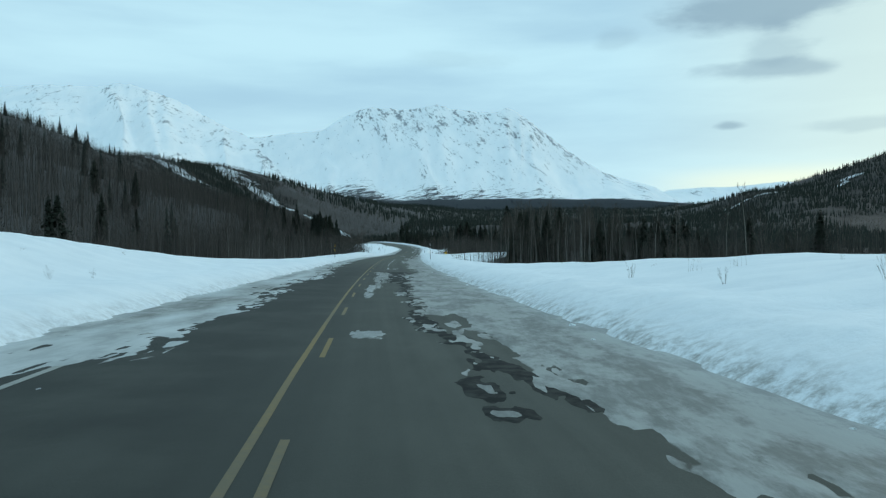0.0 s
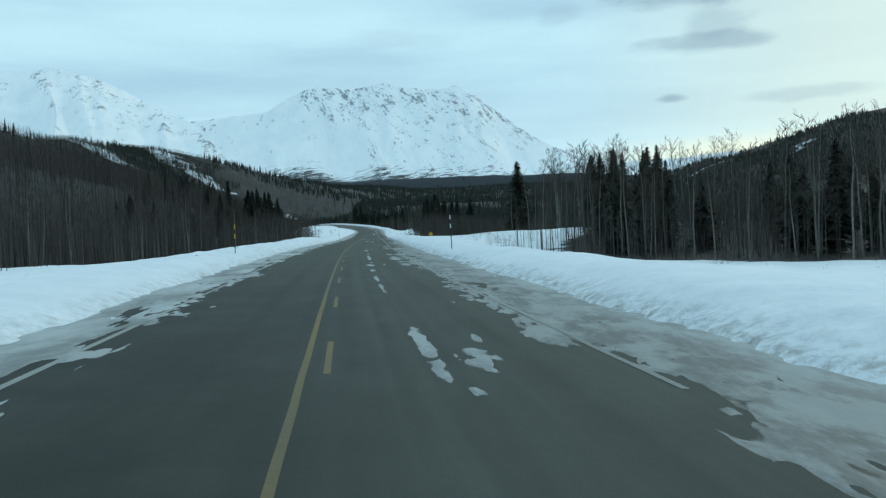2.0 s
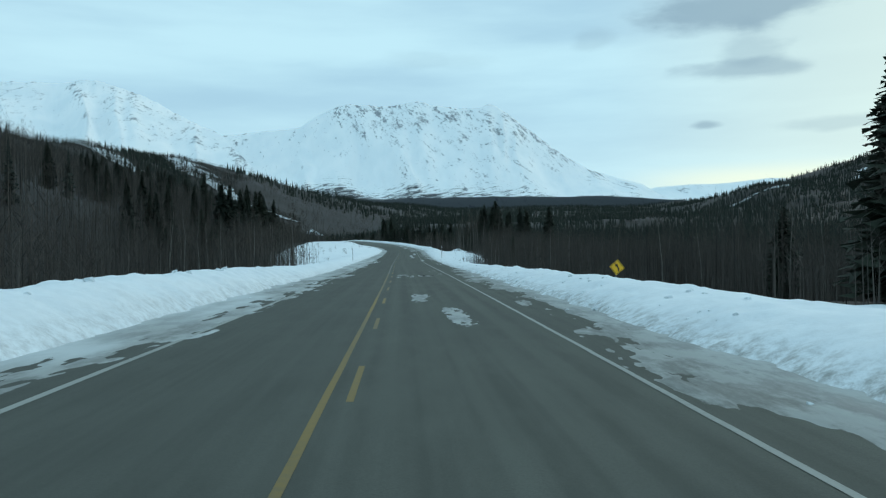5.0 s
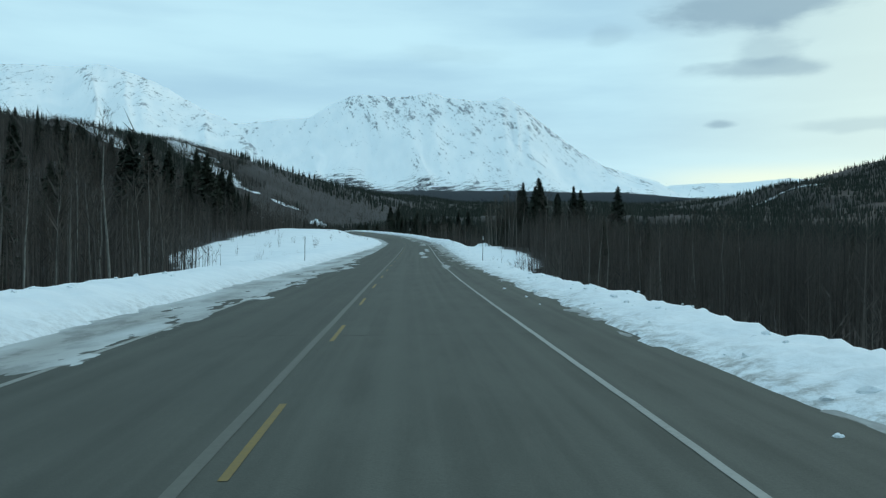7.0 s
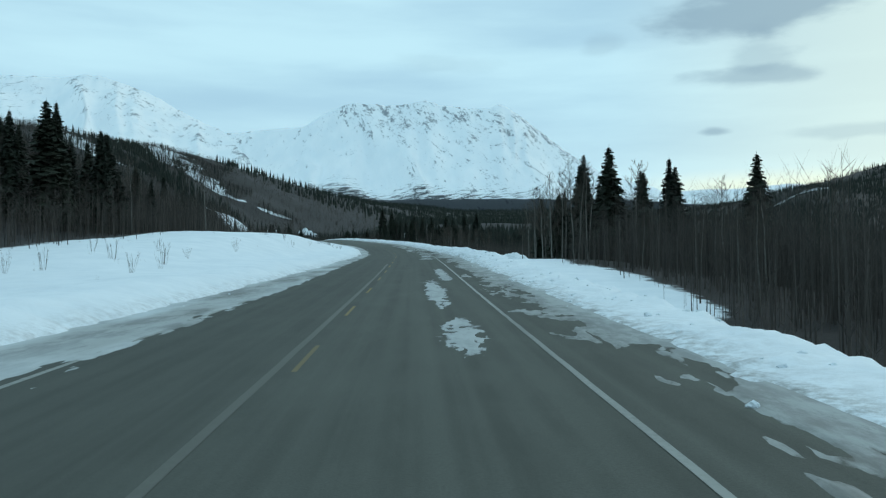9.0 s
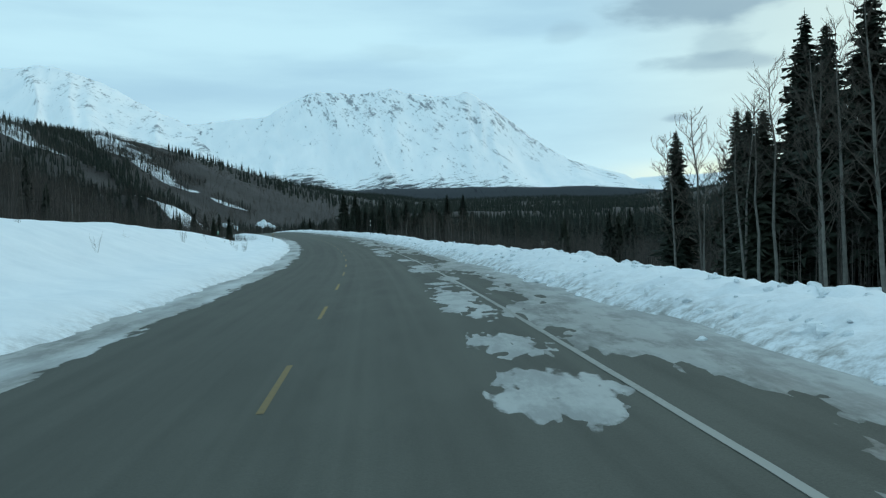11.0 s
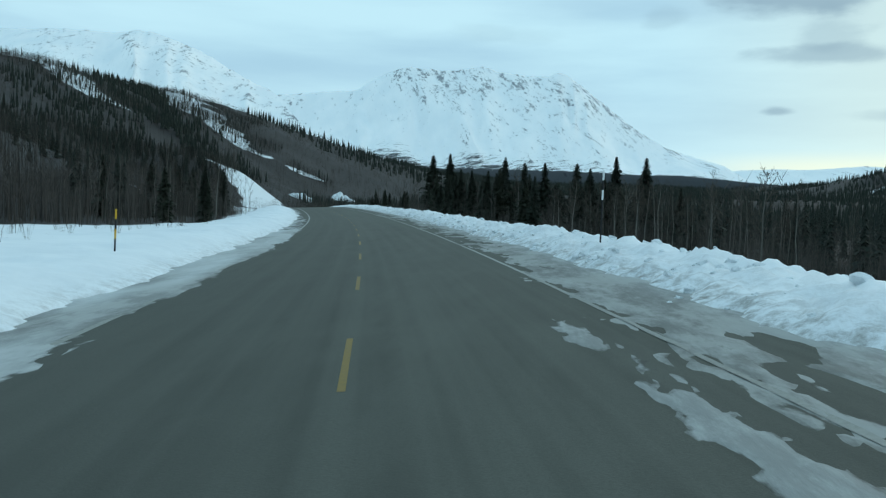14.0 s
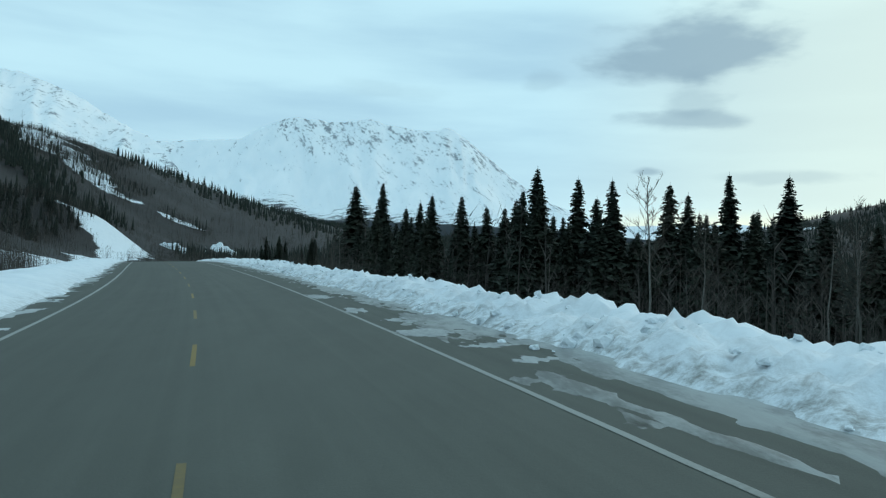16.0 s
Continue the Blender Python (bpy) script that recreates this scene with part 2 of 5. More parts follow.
mc = r.mix(rock, drift, (0.055, 0.072, 0.10))
mc = r.mix(r.ramp(scrub, 0.50, 0.66, 0.0, 0.95), mc, (0.015, 0.019, 0.025))
r.colour(mc).bump(r.noise(0.02, 8, 0.7, stretch=(0.8, 0.5, 2.0), turn=(0, -62, 0)), 0.45, 10.0)
M_MOUNT = r.m


def plain(name, rgb, rough=0.7, vary=0.25, scale=6.0, metal=0.0, spec=0.3, stretch=None):
    p = Mat(name, rough, spec)
    dark = tuple(v * (1 - vary) for v in rgb)
    light = tuple(min(1.0, v * (1 + vary)) for v in rgb)
    n = p.noise(scale, 5, 0.65, stretch=stretch, local=True)
    p.colour(p.mix(p.ramp(n, 0.3, 0.7), dark, light))
    p.b.inputs["Metallic"].default_value = metal
    p.bump(n, 0.2, 0.01)
    return p.m


def tinted(name, one, two, rough=0.8, scale=3.0, island=False):
    """A colour that differs from thing to thing as well as within it."""
    p = Mat(name, rough, 0.15)
    mixed = p.mix(p.island() if island else p.each(), one, two)
    p.colour(p.mix(p.ramp(p.noise(scale, 4, 0.6), 0.3, 0.75, 0.0, 0.55), mixed, tuple(v * 0.5 for v in one)))
    return p.m


M_NEEDLE = tinted("spruce_needles", (0.027, 0.036, 0.027), (0.044, 0.052, 0.036), 0.7)
M_SBARK = plain("spruce_bark", (0.075, 0.06, 0.05), 0.9, 0.35, 9.0, stretch=(1, 1, 0.3))
M_BARK = tinted("pale_aspen_bark", (0.11, 0.105, 0.093), (0.21, 0.20, 0.178), 0.85, 6.0)
M_TWIG = tinted("bare_twigs", (0.060, 0.050, 0.042), (0.10, 0.085, 0.070), 0.85)
M_FARSPRUCE = tinted("far_spruce_needles", (0.024, 0.032, 0.027), (0.042, 0.050, 0.038), 0.8, 0.1, island=True)
M_FARBARE = tinted("far_bare_wood", (0.048, 0.043, 0.039), (0.125, 0.108, 0.094), 0.9, 0.07, island=True)
M_GRASS = tinted("dry_stems", (0.12, 0.095, 0.065), (0.18, 0.145, 0.10), 0.9, 2.0, island=True)
M_SIGN = plain("yellow_sign_sheet", (0.72, 0.40, 0.02), 0.45, 0.08)
M_BLACK = plain("black_paint", (0.015, 0.015, 0.016), 0.5, 0.2)
M_POLEW = plain("white_reflective_band", (0.72, 0.74, 0.74), 0.5, 0.08)
M_GREEN = plain("green_sign_sheet", (0.02, 0.16, 0.09), 0.45, 0.1)
M_STEEL = plain("weathered_steel", (0.16, 0.16, 0.155), 0.55, 0.2, metal=0.7)
M_CRACK = plain("dark_crack", (0.022, 0.022, 0.020), 0.95, 0.3, spec=0.03)

# ================= the road's line =================
KNOT = np.array([-20, 40, 90, 130, 170, 210, 250, 290, 330, 370, 410, 450, 490, 530, 580, 640], float)
HEAD = np.array([6.21, 4.13, 2.97, 1.59, 1.63, 1.84, 1.08, 1.2, 2.44, 6.29, 8.51, 11.06, 14.45, 14.9, 16.5, 19.0])
GRADE = np.array([0.25, 0.3, 0.49, 0.3, 0.29, 0.27, 0.93, 1.38, 1.06, 1.81, 1.54, 1.77, 2.0, 1.2, -0.6, -1.8])
BANK = np.array([-0.97, -1.22, -1.48, -1.15, 0.08, 1.07, 1.41, 1.56, 2.23, 2.84, 3.8, 4.15, 3.76, 3.08, 2.32, 2.0])


def glide(k, v, x):
    """Smooth values between knots."""
    m = np.gradient(v, k)
    j = np.clip(np.searchsorted(k, x) - 1, 0, len(k) - 2)
    h = k[j + 1] - k[j]
    u = (x - k[j]) / h
    return (2 * u**3 - 3 * u**2 + 1) * v[j] + (u**3 - 2 * u**2 + u) * h * m[j] + (3 * u**2 - 2 * u**3) * v[j + 1] + (u**3 - u**2) * h * m[j + 1]


RS = np.arange(-60, 700.1, 2.0)
_h = np.radians(glide(KNOT, HEAD, np.clip(RS, -20, 640)))
_g = np.radians(glide(KNOT, GRADE, np.clip(RS, -20, 640)))
_d = np.c_[-np.sin(_h) * np.cos(_g), np.cos(_h) * np.cos(_g), np.sin(_g)]
RP = np.vstack([np.zeros(3), np.cumsum((_d[1:] + _d[:-1]), 0)])
RP += np.array([1.264, -19.97, -0.075]) - RP[20]
RB = np.tan(np.radians(glide(KNOT, BANK, np.clip(RS, -20, 640))))
RN = np.c_[np.cos(_h), np.sin(_h)]


def on_road(s, l):
    """x, y and the height of the road's plane at s along and l to the right."""
    s, l = np.asarray(s, float), np.asarray(l, float)
    x = np.interp(s, RS, RP[:, 0]) + l * np.interp(s, RS, RN[:, 0])
    y = np.interp(s, RS, RP[:, 1]) + l * np.interp(s, RS, RN[:, 1])
    z = np.interp(s, RS, RP[:, 2]) + np.clip(l, -7, 7) * np.interp(s, RS, RB)
    return x, y, z


def to_road(x, y):
    """s and l of places, near the road."""
    x, y = np.asarray(x, float), np.asarray(y, float)
    s = np.interp(y, RP[:, 1], RS)
    for _ in range(4):
        px, py = np.interp(s, RS, RP[:, 0]), np.interp(s, RS, RP[:, 1])
        nx, ny = np.interp(s, RS, RN[:, 0]), np.interp(s, RS, RN[:, 1])
        s = np.clip(s + (x - px) * -ny + (y - py) * nx, RS[0], RS[-1])
    px, py = np.interp(s, RS, RP[:, 0]), np.interp(s, RS, RP[:, 1])
    nx, ny = np.interp(s, RS, RN[:, 0]), np.interp(s, RS, RN[:, 1])
    return s, (x - px) * nx + (y - py) * ny


# ================= numbers for relief =================


def vnoise(x, y, seed=0):
    xi, yi = np.floor(x).astype(np.int64), np.floor(y).astype(np.int64)
    fx, fy = x - xi, y - yi
    fx, fy = fx * fx * (3 - 2 * fx), fy * fy * (3 - 2 * fy)

    def lattice(a, b):
        h = (a * 374761393 + b * 668265263 + seed * 974634777) & 0xFFFFFFFF
        h = ((h ^ (h >> 13)) * 1274126177) & 0xFFFFFFFF
        return ((h ^ (h >> 16)) & 0xFFFF) / 65535.0

    top = lattice(xi, yi) * (1 - fx) + lattice(xi + 1, yi) * fx
    bot = lattice(xi, yi + 1) * (1 - fx) + lattice(xi + 1, yi + 1) * fx
    return (top * (1 - fy) + bot * fy) * 2 - 1


def fbm(x, y, octaves=4, seed=0, gain=0.5):
    out, amp = 0.0, 1.0
    for o in range(octaves):
        out = out + amp * vnoise(x * 2**o + 17.3 * o, y * 2**o - 9.1 * o, seed + o)
        amp *= gain
    return out


def smooth(a, b, x):
    u = np.clip((x - a) / (b - a), 0, 1)
    return u * u * (3 - 2 * u)


# ================= terrain =================


def valley(x, y):
    """The ground away from the road: floor, the wall to the left and the wall to the right."""
    x, y = np.asarray(x, float), np.asarray(y, float)
    rz = np.interp(y, RP[:, 1], RP[:, 2])
    floor = np.where(y < 560, rz - 3.0, np.interp(y, [560, 700, 1000, 2000, 3300, 4200], [7, 9, 20, 84, 180, 190]))
    rx = np.interp(y, RP[:, 1], RP[:, 0])
    foot = np.where(y < 540, rx - np.interp(y, [0, 60, 110, 230, 260, 330, 420, 480, 540], [38, 28, 12, 12, 20, 22, 22, 12, 9]), np.interp(y, [540, 600, 800, 1000, 1300, 1650, 2300], [-60, -84, -140, -122, -62, 10, 130]))
    crest_x = np.interp(y, [0, 600, 700, 1000, 1243, 1650, 2300, 3000], [-330, -370, -385, -375, -350, -262, -180, -60])
    crest_z = np.interp(y, [0, 500, 700, 850, 1000, 1243, 1650, 2300, 3000], [103, 112, 117, 119, 126, 135, 124, 138, 180])
    u = np.clip((foot - x) / (foot - crest_x), 0, 1.6)
    rise = np.where(u < 1, 0.55 * u + 0.45 * smooth(0, 1, u), 1 - 0.25 * (u - 1))
    left = floor + np.maximum(crest_z - floor, 0) * np.where(u > 0, rise, 0)
    # a spur that comes down from the right and ends in the valley
    spur = np.interp(x, [380, 480, 545, 585, 612, 660, 712, 738, 784, 833, 935, 970, 1150, 1600], [58, 66, 78, 93, 108, 119, 122, 131, 142, 166, 198, 205, 235, 260])
    front = np.where(y < 1700, smooth(1020, 1700, y) * 0.55 + 0.45 * np.clip((y - 1020) / 680, 0, 1), 1 - 0.6 * smooth(1700, 2600, y))
    z = left + np.maximum(spur - floor, 0) * front
    # the wooded slope rises from the road between the first bends
    z = z + 6.5 * smooth(11, 50, rx - x) * smooth(110, 190, y) * (1 - smooth(400, 500, y))
    # a nose of open snow above the far left bend
    nose = smooth(-128, -166, x) * (1 - smooth(-178, -225, x)) * smooth(770, 860, y) * (1 - smooth(862, 886, y))
    z = z + 13.0 * nose
    rough = np.clip(np.abs(x - rx) / 150, 0, 1) * (1 - 0.7 * nose)
    z = z + rough * (5 * fbm(x / 170, y / 170, 4, 21) + 2.0 * fbm(x / 40, y / 40, 3, 31))
    # the meadow dips towards the river to the right of the road
    return z - 3.0 * smooth(15, 60, x - rx) * (1 - smooth(500, 900, y))


SK2 = np.array([-40, 0, 30, 45, 60, 90, 105, 120, 135, 150, 165, 200, 225, 250, 262, 276, 298, 320, 337, 354, 378, 395, 420, 440, 457, 480, 506, 535, 560, 700], float)
L_CREST = np.array([0.7, 0.7, 0.7, 0.65, 0.6, 0.65, 0.7, 0.72, 0.72, 0.85, 0.9, 0.48, 0.45, 0.4, 0.4, 0.4, 0.35, 0.3, 0.3, 0.3, 0.2, 0.15, 0.1, 0.05, 0.1, 0.05, 0.0, 0.05, 0.1, 0.3])
L_FIELD = np.array([2.6, 2.6, 2.45, 1.8, 1.1, 0.5, -0.1, -0.8, -1.1, -1.2, -1.2, -1.6, -1.8, -1.5, -0.7, 0.3, 1.5, 2.4, 2.5, 2.3, 1.6, 0.5, -0.2, -0.7, -1, -1.2, -1.6, -2, -2, -0.5])
R_CREST = np.array([0.55, 0.55, 0.5, 0.45, 0.4, 0.35, 0.4, 0.45, 0.45, 0.45, 0.45, 0.32, 0.22, 0.16, 0.2, 0.25, 0.5, 0.68, 0.75, 0.69, 0.71, 0.73, 0.76, 0.79, 0.81, 0.76, 0.66, 0.56, 0.51, 0.41])
R_FIELD = np.array([1.6, 1.6, 1.05, 0.7, 0.4, -0.9, -0.8, 0.85, 0.65, 0, -0.9, -2.8, -3.2, -3.2, -3, -2.4, -0.8, -0.2, -1.2, -2.4, -2.6, -2.6, -2.4, -2.2, -2.2, -2, -1.6, -1.3, -1, -1])
FT = np.array([-40, 0, 30, 60, 100, 150, 200, 230, 260, 300, 340, 380, 420, 460, 500, 540, 600, 700], float)
L_FOOT = np.array([4.9, 4.9, 4.9, 4.5, 4.6, 5.0, 5.0, 5.3, 5.3, 4.3, 4.2, 4.2, 4.4, 4.4, 4.4, 4.4, 4.4, 4.4])
R_FOOT = np.array([5.2, 5.2, 5.15, 5.1, 5.2, 5.2, 5.0, 5.1, 5.1, 5.2, 5.1, 4.9, 4.9, 5.1, 5.0, 5.0, 5.0, 5.0])
CHUNK_R = np.array([.45, .45, .45, .45, .45, .5, .8, .8, .8, .8, .9, 1.1, 1.7, 2.1, 2.1, 1.6, 1.2, 1])
CHUNK_L = np.array([.25, .25, .25, .35, .8, .8, .6, .3, .25, .25, .25, .3, .4, .5, .6, .6, .6, .6])


def verge(s, l):
    """Height of the snow beside the road, and how gritty it is."""
    s, l = np.broadcast_arrays(np.asarray(s, float), np.asarray(l, float))
    x, y, z0 = on_road(s, l)
    zc = np.interp(s, RS, RP[:, 2])
    u = np.abs(l)
    right = l > 0

    def pick(k, a, b):
        return np.where(right, np.interp(s, k, a), np.interp(s, k, b))

    foot = pick(FT, R_FOOT, L_FOOT) + 0.16 * fbm(s / 2.2, l * 0, 3, 3) + 0.10 * fbm(s / 0.7, l * 0, 2, 13)
    crest = pick(SK2, R_CREST, L_CREST) + 0.05 * fbm(s / 3.0, l * 0 + right * 50, 3, 5)
    field = pick(SK2, R_FIELD, L_FIELD)
    chunk = pick(FT, CHUNK_R, CHUNK_L)
    w = u - foot
    low = z0 - zc + 0.02
    slope = low + (crest - low) * (1 - (1 - np.clip(w / 1.9, 0, 1)) ** 1.9)
    back = field + 0.12 * fbm(s / 9, u / 5, 3, 7)
    fall = np.where(right, np.interp(s, [150, 195, 285, 310], [9.5, 3.6, 3.6, 5.2]), 9.5)
    h = np.where(w < 1.9, slope, crest + (back - crest) * smooth(1.9, fall, w))
    lumps = fbm(x / 0.34, y / 0.34, 3, 41, 0.7)
    cells = fbm(x / 0.46, y / 0.46, 2, 51)
    blocks = smooth(0.12, 0.30, cells) * (0.75 + 0.5 * vnoise(x / 0.3, y / 0.3, 57)) - 0.5 * smooth(0.25, 0.45, -cells)
    on_bank = np.clip(w / 0.5, 0, 1) * (1 - smooth(2.6, 5.0, w))
    h = h + on_bank * chunk * (0.050 * lumps + 0.065 * blocks) + np.clip(w / 2, 0, 1) * 0.05 * fbm(x / 2.5, y / 2.5, 3, 61)
    h = np.where((w > 0.1) & (w < 1.6), np.maximum(h, low + 0.03 * np.clip(w, 0, 1)), h)
    h = np.where(w < 0, z0 - zc - 0.06, h)
    zr = zc + h
    zv = valley(x, y)
    b0 = np.where(right, np.interp(s, [0, 120, 175, 200], [36, 34, 24, 14]), np.interp(s, [0, 60, 110, 250, 300], [26, 22, 13, 16, 20]))
    blend = smooth(b0, b0 + 26, u)
    z = zr * (1 - blend) + zv * blend
    dirt = (1 - smooth(0.0, 0.8, w)) * 0.85 + (0.10 + 0.28 * np.clip(chunk - 0.4, 0, 1)) * (1 - smooth(0.8, 2.2, w))
    dirt = dirt * np.where(right, 1.0, 0.5)
    return x, y, z, np.clip(dirt, 0, 1)


WOOD_R_S = np.array([-40, 0, 40, 70, 88, 97, 108, 115, 124, 135, 165, 185, 200, 230, 265, 290, 320, 345, 380, 420, 460, 500, 540, 700], float)
WOOD_R = np.array([55, 48, 40, 30, 21, 12.5, 12.5, 16, 20.5, 21, 22, 14, 10, 9.5, 10, 15, 13.5, 24, 28, 24, 18, 17, 18, 18], float)
WOOD_L_S = np.array([-40, 0, 30, 60, 85, 110, 130, 218, 224, 232, 238, 250, 268, 290, 310, 337, 354, 378, 400, 430, 448, 470, 500, 540, 588, 598, 700], float)
WOOD_L = np.array([30, 28, 32, 27, 15, 10.5, 9.5, 9.5, 9.6, 9.7, 10.0, 12.0, 20.5, 20, 20, 17, 20, 24, 25, 22, 15, 10.5, 11.5, 13.5, 15.5, 40, 40], float)


def in_wood(s, l):
    """How far inside the edge of the woods a place lies, in metres."""
    return np.where(l > 0, l - np.interp(s, WOOD_R_S, WOOD_R), -l - np.interp(s, WOOD_L_S, WOOD_L))


THIN = [(-330, 1200, -276, 1118, 33), (-276, 1118, -224, 1070, 19), (-178, 1070, -156, 1088, 9), (-184, 858, -170, 852, 8), (-352, 1008, -302, 948, 24), (628, 1610, 700, 1625, 12), (560, 1600, 628, 1610, 9), (806, 1590, 838, 1600, 14), (770, 1560, 790, 1570, 10)]  # from, to, half width
CLEARINGS = [(-153, 852, 16, 20), (-141, 822, 13, 30), (-131, 775, 12, 32), (-110, 690, 24, 80), (-122, 760, 18, 50), (10, 1400, 16, 8), (150, 2300, 30, 14), (545, 1530, 22, 9)]


def cover_at(x, y):
    """1 in the woods, 0 on open snow."""
    s, l = to_road(x, y)
    near = smooth(-1.5, 5, in_wood(s, l))
    near = np.where((y > 640) | (y < -90), 1.0, near)
    c = near
    for cx, cy, rx, ry in CLEARINGS:
        d = np.hypot((x - cx) / rx, (y - cy) / ry) + 0.35 * fbm(x / 22, y / 22, 3, 71)
        c = c * smooth(0.65, 1.1, d)
    # thin birch on snow, in bands down the slope
    for x0, y0, x1, y1, r0 in THIN:
        k = np.clip(((x - x0) * (x1 - x0) + (y - y0) * (y1 - y0)) / ((x1 - x0) ** 2 + (y1 - y0) ** 2), 0, 1)
        d = np.hypot(x - x0 - k * (x1 - x0), y - y0 - k * (y1 - y0)) / r0 + 0.5 * fbm(x / 22, y / 22, 3, 73)
        c = np.minimum(c, 0.13 + 0.87 * smooth(0.62, 1.2, d) + 0.22 * fbm(x / 14, y / 14, 2, 75))
    return c


def add_grid(verts, faces, attrs, x, y, z, *extra):
    n, m = x.shape
    start = sum(len(v) for v in verts)
    verts.append(np.stack([x, y, z], -1).reshape(-1, 3))
    idx = (np.arange(n * m).reshape(n, m) + start)
    faces.append(np.stack([idx[:-1, :-1], idx[:-1, 1:], idx[1:, 1:], idx[1:, :-1]], -1).reshape(-1, 4))
    for store, e in zip(attrs, extra):
        store.append(np.asarray(e, float).ravel())


def mesh_from(name, verts, faces, mats, floats=None, smooth_shade=True):
    verts, faces = np.asarray(verts, np.float32), np.asarray(faces, np.int32)
    me = bpy.data.meshes.new(name)
    k = faces.shape[1]
    me.vertices.add(len(verts))
    me.vertices.foreach_set("co", verts.ravel())
    me.loops.add(faces.size)
    me.loops.foreach_set("vertex_index", faces.ravel())
    me.polygons.add(len(faces))
    me.polygons.foreach_set("loop_start", np.arange(0, faces.size, k, dtype=np.int32))
    me.polygons.foreach_set("loop_total", np.full(len(faces), k, np.int32))
    me.polygons.foreach_set("use_smooth", np.full(len(faces), smooth_shade))
    for mname, vals in (floats or {}).items():
        me.attributes.new(mname, "FLOAT", "POINT").data.foreach_set("value", np.asarray(vals, np.float32))
    for m in mats if isinstance(mats, (list, tuple)) else [mats]:
        me.materials.append(m)
    me.update(calc_edges=True)
    me.validate()
    return me


gv, gf, ga = [], [], ([], [])
steps = np.r_[np.arange(-40, -4, 1.0), np.arange(-4, 300, 0.22), np.arange(300, 475, 0.18), np.arange(475, 500, 0.22), np.arange(500, 560, 0.5), np.arange(560, 690, 2.0)]
offs = np.r_[np.arange(4.0, 8.6, 0.17), np.arange(8.6, 12, 0.4), np.arange(12, 24, 1.2), np.arange(24, 66, 3.0)]
for side in (-1, 1):
    lat_line = offs if side > 0 else -offs[::-1]
    s2, l2 = np.meshgrid(steps, lat_line, indexing="ij")
    x2, y2, z2, d2 = verge(s2, l2)
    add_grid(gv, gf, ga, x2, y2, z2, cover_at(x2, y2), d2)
# the wide valley round it
xs = np.r_[np.arange(-1400, -500, 40), np.arange(-500, -240, 12), np.arange(-240, -90, 5), np.arange(-90, 900, 12), np.arange(900, 2400, 50)]
ys = np.r_[np.arange(-700, 0, 40), np.arange(0, 760, 12), np.arange(760, 1100, 6), np.arange(1100, 1730, 12), np.arange(1730, 4100, 40)]
y2, x2 = np.meshgrid(ys, xs, indexing="ij")
z2 = valley(x2, y2)
s2, l2 = to_road(x2, y2)
inside = (np.abs(l2) < 60) & (y2 > -45) & (y2 < 640)
z2 = np.where(inside, z2 - 5.0, z2 - 0.15)
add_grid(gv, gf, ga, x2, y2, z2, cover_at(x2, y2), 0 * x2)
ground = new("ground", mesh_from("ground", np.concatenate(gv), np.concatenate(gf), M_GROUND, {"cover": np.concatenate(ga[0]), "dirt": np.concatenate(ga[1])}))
tagged(ground, "snow-covered valley floor and slopes with ploughed banks", "ground", kind="structure")

# ---- road
steps = np.arange(-40, 690, 1.5)
lat_line = np.array([-5.6, -4.4, -3.4, -2.4, -1.2, 0, 1.2, 2.4, 3.4, 4.4, 5.8])
s2, l2 = np.meshgrid(steps, lat_line, indexing="ij")
x2, y2, z2 = on_road(s2, l2)
rv, rf, ra = [], [], ([], [])
damp = (1 - smooth(45, 110, s2)) * (1 - 0.65 * smooth(-0.6, 0.6, l2))
add_grid(rv, rf, ra, x2, y2, z2, l2, damp)
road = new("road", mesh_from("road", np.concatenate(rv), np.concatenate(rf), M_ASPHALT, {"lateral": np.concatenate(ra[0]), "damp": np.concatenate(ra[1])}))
tagged(road, "worn grey two-lane asphalt highway between snow banks", "road", kind="structure")


def stripe(name, s0, s1, l, width, mat, label, lift=0.004, pitch=1.5):
    """A painted line that lies on the road."""
    n = max(2, int((s1 - s0) / pitch) + 1)
    s2, l2 = np.meshgrid(np.linspace(s0, s1, n), [l - width / 2, l + width / 2], indexing="ij")
    l2 = l2 + 0.006 * fbm(s2 / 0.8, l2, 2, 81)
    x2, y2, z2 = on_road(s2, l2)
    v, f = [], []
    add_grid(v, f, (), x2, y2, z2 + (lift(s2, l2) if callable(lift) else lift))
    ob = new(name, mesh_from(name, v[0], f[0], mat))
    return tagged(ob, label, "road marking", kind="structure")


stripe("edge_line", -30, 640, -3.2, 0.11, M_WHITE, "worn white edge line painted on asphalt")
stripe("faded_centre_line", 190, 300, -0.16, 0.11, M_GHOST, "rubbed-out pale centre line on asphalt")
stripe("solid_centre_line", -30, 190, -0.16, 0.08, M_YELLOW, "worn solid yellow centre line on asphalt")
for k in range(-2, 78):
    s0 = 4.0 + 7.45 * k
    tagged(stripe("centre_dash", s0, s0 + 2.5, 0.10, 0.08 if s0 < 190 else 0.07, M_YELLOW if s0 < 190 else M_FAINT, "worn yellow centre dash on asphalt"), group="centre dashes")

